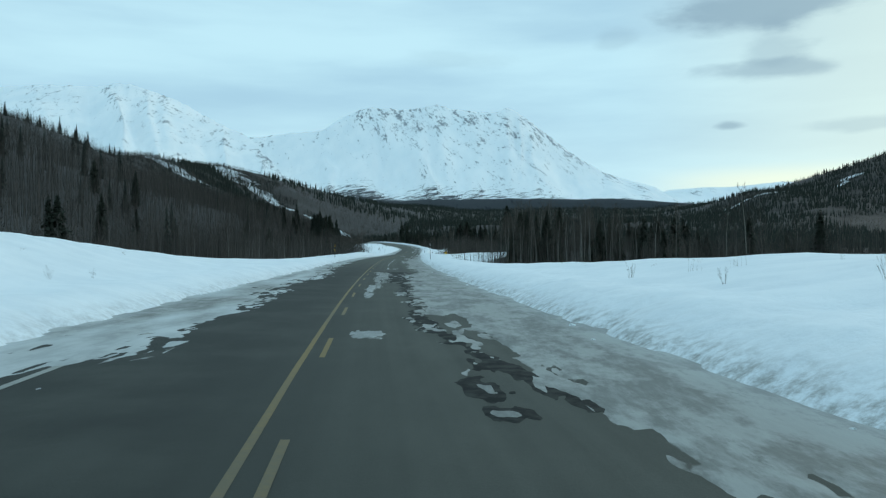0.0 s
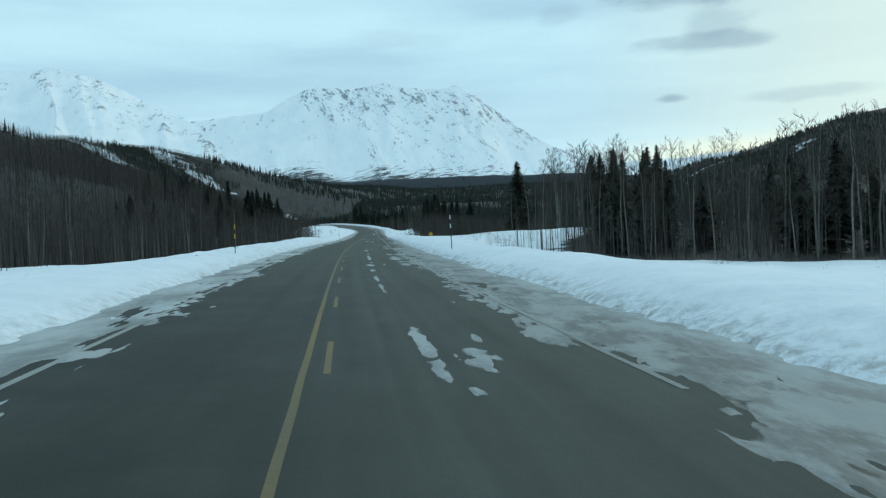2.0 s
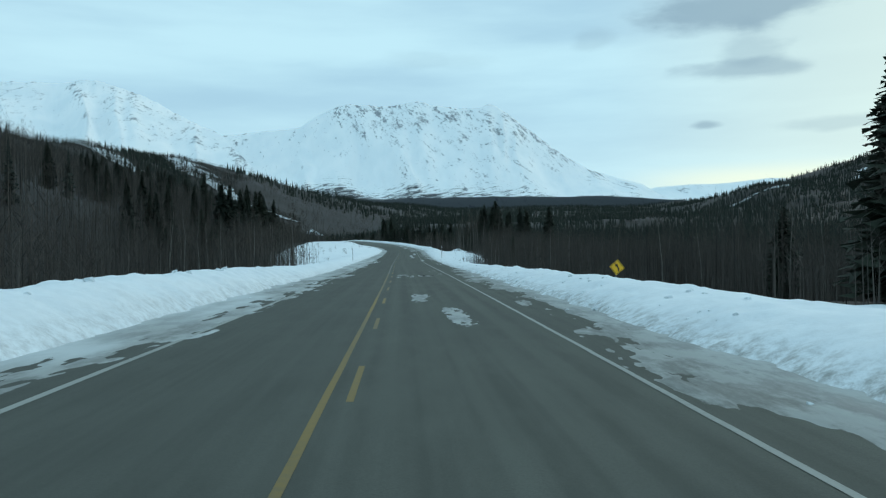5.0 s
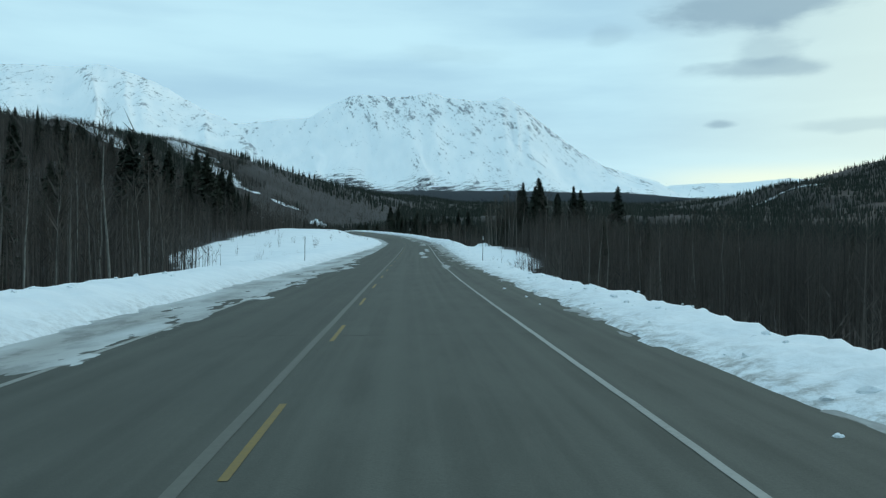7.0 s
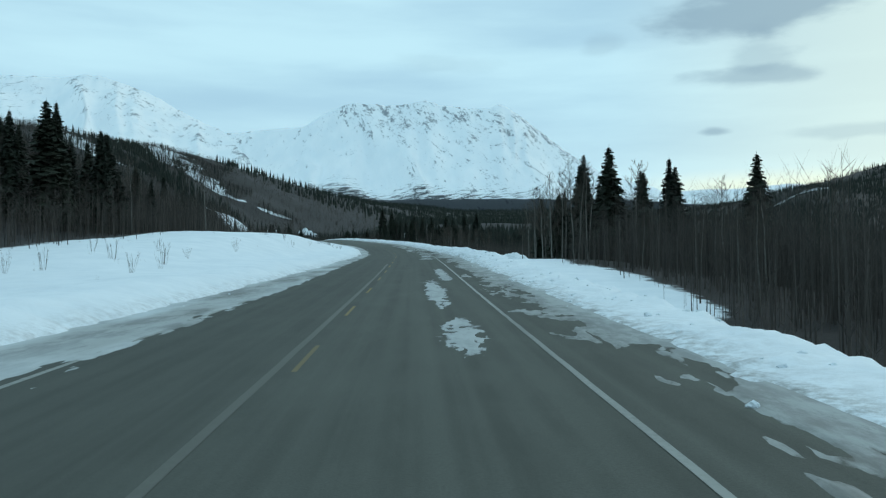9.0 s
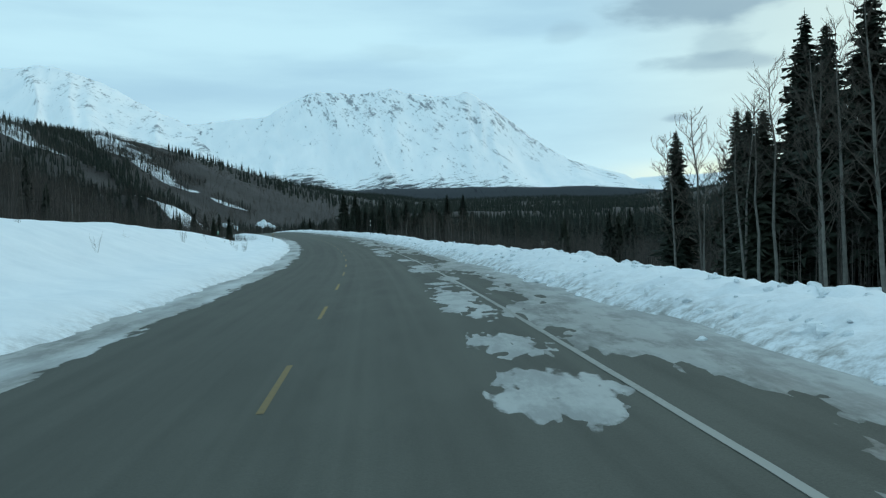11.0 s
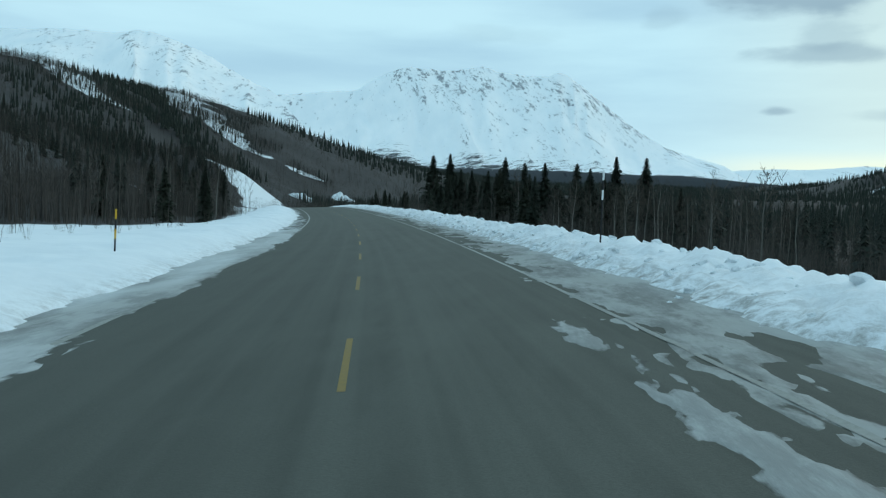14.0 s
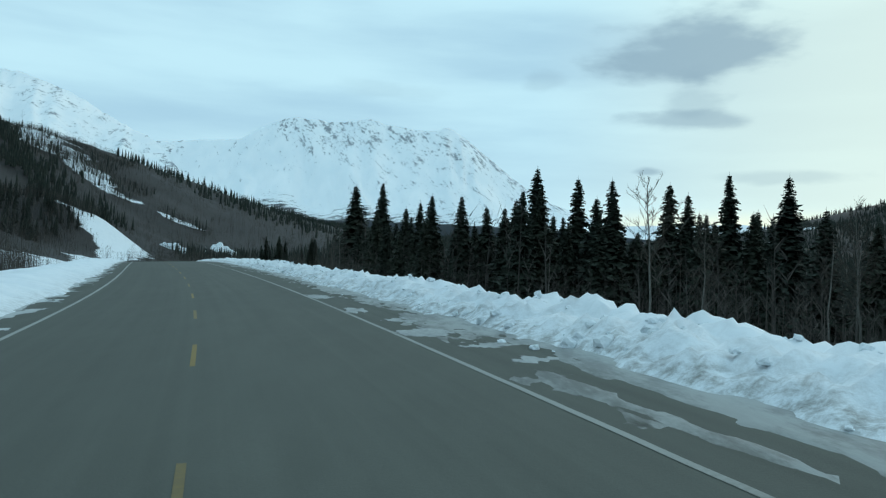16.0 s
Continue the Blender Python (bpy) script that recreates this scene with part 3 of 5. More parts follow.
# ---- ice and packed snow on the asphalt
ICE_RIGHT = [(-40, 2.6), (0, 2.9), (6.5, 3.15), (9, 2.9), (12, 2.4), (16, 2.15), (19, 2.05), (25, 2.0), (31, 2.0), (34, 2.45), (38, 2.3), (41, 2.45), (46, 2.4), (50, 2.5), (52, 2.9), (57, 3.5), (61.5, 3.55), (65.5, 3.15), (68.5, 3.05), (75, 3.4), (88, 3.3), (95, 3.25), (104, 3.2), (112, 3.5), (118, 3.75), (125, 4.0), (140, 3.9), (165, 4.3), (178, 4.1), (183, 4.0), (188, 4.2), (195, 4.65), (201, 5.2), (232, 5.3), (237, 4.75), (240, 4.6), (256, 4.6), (265, 4.2), (290, 3.8), (305, 3.9), (310, 4.3), (311.5, 3.6), (316, 3.35), (322, 3.3), (331, 3.45), (340, 3.5), (347, 4.05), (351, 3.8), (354, 3.7), (357.5, 3.3), (364, 3.4), (368, 3.85), (370, 3.2), (371, 2.85), (372, 2.35), (375, 2.35), (378, 3.0), (382, 2.9), (386, 3.4), (392, 3.1), (398, 3.4), (408, 3.8), (420, 4.0), (427, 3.95), (440, 4.1), (445, 4.0), (448.4, 3.65), (449.6, 4.5), (461, 4.55), (480, 4.4), (700, 4.5)]
ICE_LEFT = [(-40, 2.9), (8, 2.85), (14, 2.7), (18, 2.65), (21.5, 2.5), (25, 2.6), (35, 2.85), (38, 2.95), (42.5, 2.45), (47.5, 2.3), (52, 2.45), (60, 2.95), (68, 3.2), (118, 3.3), (165, 3.3), (183, 3.2), (186, 3.5), (200, 3.4), (238, 3.0), (246, 2.95), (255, 2.95), (420, 3.0), (446, 3.3), (460, 3.7), (480, 3.8), (700, 3.9)]
PATCHES = [  # s, l, half length, half width, how white
    (8.75, 2.05, 0.75, 0.26, -.6), (7.4, 2.05, .42, .34, -.6), (8.75, 2.08, .5, .15, .1), (7.4, 2.06, .3, .22, .1), (14.8, 0.72, 0.7, 0.28, .25), (30, .62, 6.0, .17, .2), (24.6, 3.0, 1.0, .5, -.6), (46, -1.75, .4, .08, .05),
    (64.3, 1.32, 2.6, .10, .3), (64.1, 1.85, .9, .20, .25), (62.4, 1.5, .4, .09, .25), (66, 2.1, .4, .06, .2), (76, 1.25, 1.6, .07, .3), (80, 1.25, 1.5, .08, .3), (84.7, 1.27, 1.2, .10, .3),
    (89.6, 1.33, 1.0, .18, .35), (92.1, 1.39, .28, .10, .35), (98.5, 1.40, 3.6, .10, .35), (105, 1.42, 1.0, .12, .3), (113.3, 1.35, 1.6, .15, .3), (97, 2.75, 3.5, .28, .25), (92.2, 2.74, .5, .20, .3), (89.4, 2.80, 1.0, .25, .25), (103.3, 2.70, 1.5, .20, .25), (90.0, 1.9, .5, .06, .2),
    (120.3, 1.39, .9, .10, .35), (119.4, 1.77, .4, .06, .3), (116.6, 2.95, .35, .22, .3), (119.3, 2.92, .9, .24, .3), (122.7, 3.05, .5, .35, .3), (128, 3.17, 1.0, .4, .3), (132, 2.6, .5, .2, .3), (156, 1.89, 2.4, .3, .25), (163, 1.2, 2.0, .3, .2),
    (185.0, 1.85, 1.1, .2, -.6), (184.2, 2.35, .6, .26, -.6), (186.2, .72, .62, .30, .12), (184.1, 1.31, .9, .06, .1), (182.9, .49, .7, .15, .3), (182.9, .95, .55, .2, .3), (182.5, 1.23, .5, .16, .3), (184.1, 1.75, 1.3, .14, .1), (183.2, 2.2, .8, .19, .1), (186.6, 3.02, .3, .13, .0), (188.4, -2.84, 1.9, .45, .4), (184.7, -2.92, .7, .45, .4),
    (192.5, 2.6, .45, .12, .1), (193.8, 3.0, .3, .12, .1), (242.2, 3.45, .75, .24, .4), (240.7, 3.60, .7, .3, .4), (239.2, 3.48, .85, .2, .4), (237.9, 3.44, .6, .15, .4), (236.9, 3.40, .55, .14, .4), (246.5, 3.45, .8, .14, .4), (261, 2.4, 3.0, .35, .4), (272, 2.2, 6, .3, .4), (284, 2.8, 9, .25, .35), (246.7, -2.52, .6, .35, .45), (243.8, -2.74, .8, .45, .45), (241.1, -2.45, 1.0, .4, .45), (239.2, -2.5, .3, .25, .45),
    (309.3, 2.65, 1.2, .6, .3), (312.6, 2.63, 1.2, .5, .3), (318.6, 2.79, 3.4, .52, .3), (335, 3.2, 1.8, .5, .3), (331.8, 2.92, 1.9, .42, .3), (324.1, 2.88, .6, .28, .3), (323.0, 2.98, .4, .19, .3), (342, 2.9, 1.6, .3, .3),
    (363.5, 2.79, 1.3, .52, .3), (357.3, 2.73, 3.0, .52, .3), (351.2, 2.48, .85, .45, .35), (349.3, 2.55, .5, .25, .35), (349.4, 2.18, .18, .08, .3), (353.7, 2.36, .75, .33, .3), (347.9, 2.62, .18, .09, .3), (370.1, 2.66, .38, .23, .3), (380.2, 3.0, 2.3, .55, .25), (389.5, 2.62, 2.4, .33, .25), (393.5, 2.6, 1.0, .16, .2),
    (455.8, 4.2, .6, .4, .3), (453.5, 3.91, .7, .48, .3), (451.3, 4.31, .3, .4, .3), (449.7, 4.29, .36, .4, .3), (458.8, 3.7, .8, .3, .3), (464.3, 3.7, 1.2, .35, .3),
]


def ice_edge(s, l):
    """Where the ice of the shoulder begins, aside from the road's middle."""
    return np.where(l > 0, np.interp(s, *zip(*ICE_RIGHT)), np.interp(s, *zip(*ICE_LEFT)))


def ragged_edge(s, l):
    return 0.34 * fbm(s / 2.0, l / 0.8, 3, 91, 0.6) + 0.26 * fbm(s / 0.7, l / 0.15, 3, 93, 0.75)


def shoulder_ice(s, l):
    """How far the ice of the shoulders covers a place, and how white it is packed."""
    d = (np.abs(l) - ice_edge(s, l)) * 0.8 + ragged_edge(s, l) * np.where((l < 0) & (s > 260), 0.35, 1.0)
    bare = vnoise(s / 4.5, l / 0.55 + 40, 95) + 0.5 * vnoise(s / 1.3, l / 0.25, 96) + 0.3 * vnoise(s / 0.4, l / 0.08, 92)
    open_ = np.where(l > 0, np.interp(s, [0, 270, 305, 500], [0.55, 0.45, 0.24, 0.32]), np.interp(s, [0, 230, 260], [0.60, 0.60, 1.1]))
    d = d - np.maximum(bare - open_, 0) * 2.2 * (1 - smooth(4.4, 5.0, np.abs(l)))
    bars = vnoise(s / 0.8, l / 0.9 + 7, 99) + 0.5 * vnoise(s / 0.35, l / 0.4, 94)
    d = d - np.where((l < 0) & (s > 432), np.maximum(bars + 0.25, 0) * 1.2, 0) * (1 - smooth(4.1, 4.6, np.abs(l)))
    pack = np.clip(0.25 * (np.abs(l) - 4.4), 0, 0.2) + np.where(l < 0, 0.26 + 0.3 * vnoise(s / 3, l / 0.6, 97), 0)
    return d, pack


def largest(on):
    """The largest joined area of a grid of cells."""
    mark = np.where(on, np.arange(1, on.size + 1).reshape(on.shape), 0)
    while True:
        m = np.pad(mark, 1)
        up = np.where(on, np.maximum.reduce([m[1:-1, 1:-1], m[:-2, 1:-1], m[2:, 1:-1], m[1:-1, :-2], m[1:-1, 2:]]), 0)
        if (up == mark).all():
            break
        mark = up
    ids, num = np.unique(mark[mark > 0], return_counts=True)
    return mark == ids[num.argmax()]


def ice_sheet(name, steps, lats, depth, top, single=False):
    """A thin sheet of ice that comes out of the asphalt where depth is over nought."""
    s2, l2 = np.meshgrid(steps, lats, indexing="ij")
    d2, p2 = depth(s2, l2)
    x2, y2, z2 = on_road(s2, l2)
    z2 = z2 + np.clip(d2 * 0.05, -0.02, top)
    v, f, a_ = [], [], ([], [])
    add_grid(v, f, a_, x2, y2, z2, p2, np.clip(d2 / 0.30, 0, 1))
    keep = (d2.ravel()[f[0]] > 0).any(1)
    if single:
        keep = largest(keep.reshape(len(steps) - 1, len(lats) - 1)).ravel()
    used = np.unique(f[0][keep])
    renum = np.full(len(v[0]), -1)
    renum[used] = np.arange(len(used))
    return new(name, mesh_from(name, v[0][used], renum[f[0][keep]], M_ICE, {"pack": a_[0][0][used], "depth": a_[1][0][used]}))


steps = np.r_[np.arange(-30, 480, 0.2), np.arange(480, 640, 0.8)]
for lo, hi in ((-5.5, -1.9), (1.4, 5.7)):
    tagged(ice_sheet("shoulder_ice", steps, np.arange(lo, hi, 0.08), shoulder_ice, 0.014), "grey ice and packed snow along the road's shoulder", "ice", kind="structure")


def over_ice(s, l):
    """What a line needs to lie on top of the ice."""
    d = shoulder_ice(s, l)[0]
    for ps, pl, hs, hl, w in PATCHES:
        if abs(pl - 3.4) < 2 * hl:
            d = np.maximum(d, 0.40 * (1 - np.hypot((s - ps) / hs, (l - pl) / hl)) + 0.42 * ragged_edge(s, l))
    return 0.005 + np.clip(d * 0.05, 0, 0.014)


stripe("edge_line", 62, 640, 3.4, 0.08, M_WHITE, "worn white edge line painted on asphalt", over_ice, 0.25)


def melt_edge(s, l):
    d = 0.16 - np.abs(l - ice_edge(s, np.abs(l)) + 0.16 - 0.25 * vnoise(s / 6.0, 0 * l, 98)) + 0.6 * ragged_edge(s, l)
    return np.minimum(d, smooth(6, 10, s) * (1 - smooth(48, 57, s)) - 0.3), 0 * s


wet = ice_sheet("melt_band", np.arange(5, 80, 0.15), np.arange(1.2, 4.2, 0.06), melt_edge, 0.005)
wet.data.materials[0] = M_WET
tagged(wet, "dark ragged band of meltwater along the ice", "meltwater", kind="structure")
for ps, pl, hs, hl, w in PATCHES:
    def patch_depth(s, l):
        holes = np.maximum(vnoise(s / 0.55, l / 0.22, 87) + 0.5 * vnoise(s / 0.25, l / 0.1, 88) - 0.35, 0)
        return 0.36 * (1 - np.hypot((s - ps) / hs, (l - pl) / hl)) + 0.26 * ragged_edge(s, l) + 0.08 * fbm(s / 0.3, l / 0.08, 2, 89) - 0.5 * holes, np.full(s.shape, max(0.0, w - 0.10))

    n_s, n_l = max(24, int(hs * 4 / 0.12)), max(16, int(hl * 4 / 0.05))
    tagged(ice_sheet("ice_patch", np.linspace(ps - 2 * hs, ps + 2 * hs, min(n_s, 240)), np.linspace(pl - 2 * hl, pl + 2 * hl, n_l), patch_depth, 0.005 if w < 0 else 0.009, True), "dark wet patch of meltwater on the asphalt" if w < -0.5 else "thin ragged grey ice patch on the asphalt", "ice patch", "ice patches").data.materials[0] = M_WET if w < -0.5 else M_ICE



def rutted(s, l):
    """Ice ground down by tyres: ruts along the lane, ripples across it, a bare strip at its near end."""
    lo = 0.62 + 0.10 * vnoise(s / 3.0, 0 * l, 301) - 0.25 * smooth(52, 55, s)
    m = np.minimum(np.minimum(l - lo, 2.55 - l), np.minimum(s - 32.5, 55.0 - s) * 0.25)
    d = np.minimum(m + 0.45 * ragged_edge(s, l), 0.13)
    ruts = 0.5 * vnoise(s / 6.0, l / 0.055, 303) + 0.7 * vnoise(s / 1.6, l / 0.028, 305) + 0.5 * vnoise(s / 0.25, l / 0.07, 306)
    d = d - np.maximum(ruts - 0.12, 0) * (0.14 + 0.22 * smooth(lo + 0.9, lo + 1.6, l)) - 0.05 - 0.06 * smooth(lo + 0.6, lo + 1.3, l)
    ripple = vnoise(s / 0.16, l / 0.55, 307) + 0.4 * vnoise(s / 0.07, l / 0.2, 309)
    d = d - np.maximum(ripple, 0) * 0.7 * smooth(36, 37.5, s) * (1 - smooth(42, 45, s)) * smooth(1.0, 1.4, l)
    bare = smooth(1.05, 1.25, l + 0.1 * vnoise(s / 0.5, l / 0.3, 311)) * (1 - smooth(37.0, 38.0, s + 0.5 * vnoise(s, l / 0.3, 313)))
    return d - 0.8 * bare, np.full(s.shape, 0.0)


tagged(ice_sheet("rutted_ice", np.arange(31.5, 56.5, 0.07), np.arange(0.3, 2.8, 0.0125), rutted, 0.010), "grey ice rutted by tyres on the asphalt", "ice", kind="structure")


def wet_lane(s, l):
    m = np.minimum(np.minimum(l - 1.0, 2.7 - l), np.minimum(s - 33, 56 - s) * 0.25)
    return np.minimum(m, 0.2) + 0.55 * ragged_edge(s, l) - 0.55 * np.maximum(vnoise(s / 1.5, l / 0.3, 315), 0) - 0.30 * (1 - smooth(36, 40, s)), 0 * s


wet = ice_sheet("melt_band", np.arange(32, 57, 0.10), np.arange(0.8, 2.9, 0.05), wet_lane, 0.003)
wet.data.materials[0] = M_WET
tagged(wet, "dark meltwater between the ruts of ice", "meltwater", kind="structure")

# ---- cracks across the asphalt
for s0, lo, hi, bend in ((55.4, -2.9, 2.6, 0.3), (92.7, -3.0, 3.1, -0.2), (126.2, -3.0, 3.2, 0.25), (251.4, -2.9, 4.2, 0.2), (206.0, -2.9, 3.4, -0.3), (370.5, -2.8, 2.6, 0.2)):
    lats = np.arange(lo, hi, 0.08)
    l2, e2 = np.meshgrid(lats, [-0.006, 0.006], indexing="ij")
    x2, y2, z2 = on_road(s0 + bend * l2 / 3 + 0.10 * fbm(l2 / 0.5, 0 * l2, 3, int(s0)) + e2 * (1.0 + 0.7 * vnoise(l2 / 0.3, 0 * l2, 12)), l2)
    v, f = [], []
    add_grid(v, f, (), x2, y2, z2 + 0.003)
    tagged(new("pavement_crack", mesh_from("pavement_crack", v[0], f[0], M_CRACK)), "thin dark crack across the asphalt", "crack", kind="structure")

# ================= mountains =================


def mountain(name, ridge, foot, label, rock_top, gully, seed, cols=260, rows=80):
    """A mountain side between a ridge and a foot, both as (degrees to the right, distance, height)."""
    az = np.linspace(ridge[0][0], ridge[-1][0], cols)
    rd = np.interp(az, [p[0] for p in ridge], [p[1] for p in ridge])
    rz = np.interp(az, [p[0] for p in ridge], [p[2] for p in ridge])
    fd = np.interp(az, [p[0] for p in foot], [p[1] for p in foot])
    fz = np.interp(az, [p[0] for p in foot], [p[2] for p in foot])
    u = np.r_[np.linspace(-0.14, 1, rows), 1.04, 1.12, 1.3]
    U, A = np.meshgrid(u, az, indexing="ij")
    up = np.clip(U, 0, 1)
    D = fd + (rd - fd) * U
    Z = fz + (rz - fz) * (0.70 * up + 0.30 * up**2.0) + np.where(U < 0, U * 1700, 0) - np.where(U > 1, (U - 1) * 900, 0)
    wob = A + 0.6 * fbm(A * 0.3, U * 2, 3, seed) + 1.2 * U
    ribs = 1 - np.abs(fbm(wob * 0.30, U * 0.5, 3, seed + 3, 0.5))
    mid = np.sin(np.clip(U, 0, 1) * math.pi)
    amp = gully * (rz - fz) / 500.0
    Z = Z + amp * mid * (ribs - 0.65) + 0.035 * amp * fbm(A * 3.0, U * 9, 4, seed + 9) * np.clip(U * 4, 0, 1)
    a = np.radians(A)
    v, f, at = [], [], ([], [])
    rock = np.clip(0.25 + 0.55 * smooth(0.3, 0.95, U) + 1.1 * (ribs - 0.75), 0, 1) * rock_top
    scrub = np.where(U < 0.01, 1.3, np.clip(0.68 + 0.24 * np.clip((1 - A) / 7, -0.3, 1) - 2.3 * up, -1.4, 1.1))
    add_grid(v, f, at, np.sin(a) * D, np.cos(a) * D, Z, rock, scrub)
    ob = new(name, mesh_from(name, v[0], f[0], M_MOUNT, {"rock": at[0][0], "scrub": at[1][0]}))
    return tagged(ob, label, "mountain", kind="structure")


def ridge_line(points, f=1414.0):
    """From (x, y offsets of the skyline seen from the start, distance) to degrees, distance and height."""
    out = []
    for px, py, d in points:
        out.append((math.degrees(math.atan2(px, f)), d, 1.5 + d * py / math.hypot(px, f)))
    return out


massif = ridge_line([(-400, 206, 4700), (-320, 210, 4800), (-265, 216, 4800), (-210, 220, 4780), (-184, 238, 4750), (-146, 255, 4750), (-124, 261, 4750), (-85, 256, 4750), (-50, 255, 4750), (-10, 263, 4750), (25, 255, 4720), (66, 250, 4700), (100, 249, 4700), (117, 257, 4700), (142, 244, 4680), (186, 209, 4600), (236, 170, 4500), (286, 140, 4400), (336, 124, 4300), (376, 114, 4200), (404, 96, 4100), (470, 60, 4000)])
mountain("mountain", massif, [(-18, 3500, 225), (-8, 3300, 218), (4, 3250, 214), (12, 3250, 212), (20, 3200, 170)], "broad snow-covered mountain with bare rocky ribs", 1.0, 95, 100)
left_peak = ridge_line([(-1150, 275, 4700), (-940, 296, 4800), (-784, 304, 4850), (-696, 306, 4850), (-612, 303, 4850), (-570, 307, 4850), (-545, 304, 4850), (-520, 296, 4850), (-490, 285, 4850), (-456, 270, 4850), (-416, 246, 4850), (-377, 226, 4800), (-356, 219, 4750), (-338, 205, 4600), (-320, 184, 4300), (-284, 146, 3800), (-224, 114, 3500), (-160, 80, 3300)])
mountain("mountain", left_peak, [(-45, 1900, 190), (-25, 2300, 190), (-14, 2700, 185), (-6, 3000, 180)], "snow-covered mountain shoulder beside the valley", 0.92, 70, 140)
far_hills = ridge_line([(330, 90, 4850), (400, 108, 4850), (460, 112, 4850), (520, 113, 4850), (600, 121, 4900), (700, 118, 4900), (800, 100, 4900), (1000, 80, 4900), (1300, 90, 4900)])
mountain("mountain", far_hills, [(10, 4000, 150), (40, 3900, 120)], "low far snowy hills behind the valley", 0.6, 60, 170, 120, 30)

# ================= woods =================
rng = np.random.default_rng(11)


def part(name, mesh, parent, label=""):
    ob = new(name, mesh)
    ob.parent = parent
    if label:
        ob["label"] = label
    return ob


def tube(verts, faces, pts, radii, sides=5):
    """A tapered limb along points."""
    start = len(verts)
    pts = [Vector(p) for p in pts]
    for j, (p, rad) in enumerate(zip(pts, radii)):
        d = (pts[min(j + 1, len(pts) - 1)] - pts[max(j - 1, 0)]).normalized()
        a = d.orthogonal().normalized()
        b = d.cross(a)
        for q in range(sides):
            an = 2 * math.pi * q / sides
            verts.append(p + (a * math.cos(an) + b * math.sin(an)) * rad)
    for j in range(len(pts) - 1):
        for q in range(sides):
            r0, r1 = start + j * sides, start + (j + 1) * sides
            n = (q + 1) % sides
            faces.append((r0 + q, r0 + n, r1 + n))
            faces.append((r0 + q, r1 + n, r1 + q))


def tri_mesh(name, verts, faces, mat, shade=True):
    return mesh_from(name, np.array([tuple(v) for v in verts]), np.array(faces), mat, None, shade)


def spruce_meshes(seed, high, wide):
    """Trunk and needled crown of a narrow northern spruce."""
    rr = random.Random(seed)
    v, f = [], []
    lean = Vector((rr.uniform(-0.02, 0.02), rr.uniform(-0.02, 0.02), 0))
    pts = [Vector((0, 0, -0.5)) + lean * 0, Vector((0, 0, high * 0.3)) + lean * high * 0.3, Vector((0, 0, high * 0.98)) + lean * high]
    tube(v, f, pts, [0.016 * high, 0.011 * high, 0.01], 7)
    trunk = tri_mesh("spruce_trunk", v, f, M_SBARK)
    v, f = [], []
    count = int(30 * high)
    for k in range(count):
        u = 0.04 + 0.94 * ((k + rr.random()) / count) ** 0.92
        z = u * high
        if u < 0.16 and rr.random() < 0.45:
            continue
        reach = wide * (1.0 - u) ** 0.78 * min(1.0, 0.75 + u * 1.5) * (1 + 0.10 * math.sin(u * 23 + seed)) + 0.012 * wide
        ln = reach * rr.uniform(0.55, 1.05) * (1 + 0.35 * (rr.random() ** 4))
        an = k * 2.399 + rr.uniform(-0.4, 0.4)
        root = Vector((0, 0, z)) + lean * z
        out = Vector((math.cos(an), math.sin(an), 0))
        side = Vector((-math.sin(an), math.cos(an), 0))
        sag = -0.40 + 0.45 * u + rr.uniform(-0.14, 0.14)
        tip = root + out * ln + Vector((0, 0, sag * ln))
        n = 4 if ln > 0.45 else 3
        for q in range(n):
            # sprays on both sides of the branch, hanging a little
            w = (q + 0.6) / n
            p = root.lerp(tip, w) + Vector((0, 0, 0.10 * ln * math.sin(w * 3.14)))
            sp = (0.26 + 0.36 * (1 - w)) * ln + 0.08
            th = min(0.21, 0.055 + 0.15 * ln) * (0.8 + 0.5 * rr.random())
            for sg in (-1, 1):
                d = (out * rr.uniform(0.35, 0.8) + side * sg * rr.uniform(0.5, 1.0) + Vector((0, 0, rr.uniform(-0.75, 0.05)))).normalized()
                b0 = len(v)
                v += [p - out * th, p + out * th + Vector((0, 0, -th)), p + d * sp]
                f.append((b0, b0 + 1, b0 + 2))
        b0 = len(v)
        v += [root + side * 0.10 * ln, root - side * 0.10 * ln, tip + out * 0.10]
        f.append((b0, b0 + 1, b0 + 2))
        b0 = len(v)
        v += [root + Vector((0, 0, 0.08 * ln)), root - Vector((0, 0, 0.22 * ln)), tip]
        f.append((b0, b0 + 1, b0 + 2))
    for q in range(4):
        an = q * 1.57
        top = Vector((0, 0, high)) + lean * high
        b0 = len(v)
        d = Vector((math.cos(an), math.sin(an), 0)) * 0.05
        v += [top - Vector((0, 0, 0.9)) + d, top - Vector((0, 0, 0.9)) - d, top + Vector((0, 0, 0.15))]
        f.append((b0, b0 + 1, b0 + 2))
    return trunk, tri_mesh("spruce_crown", v, f, M_NEEDLE, False)


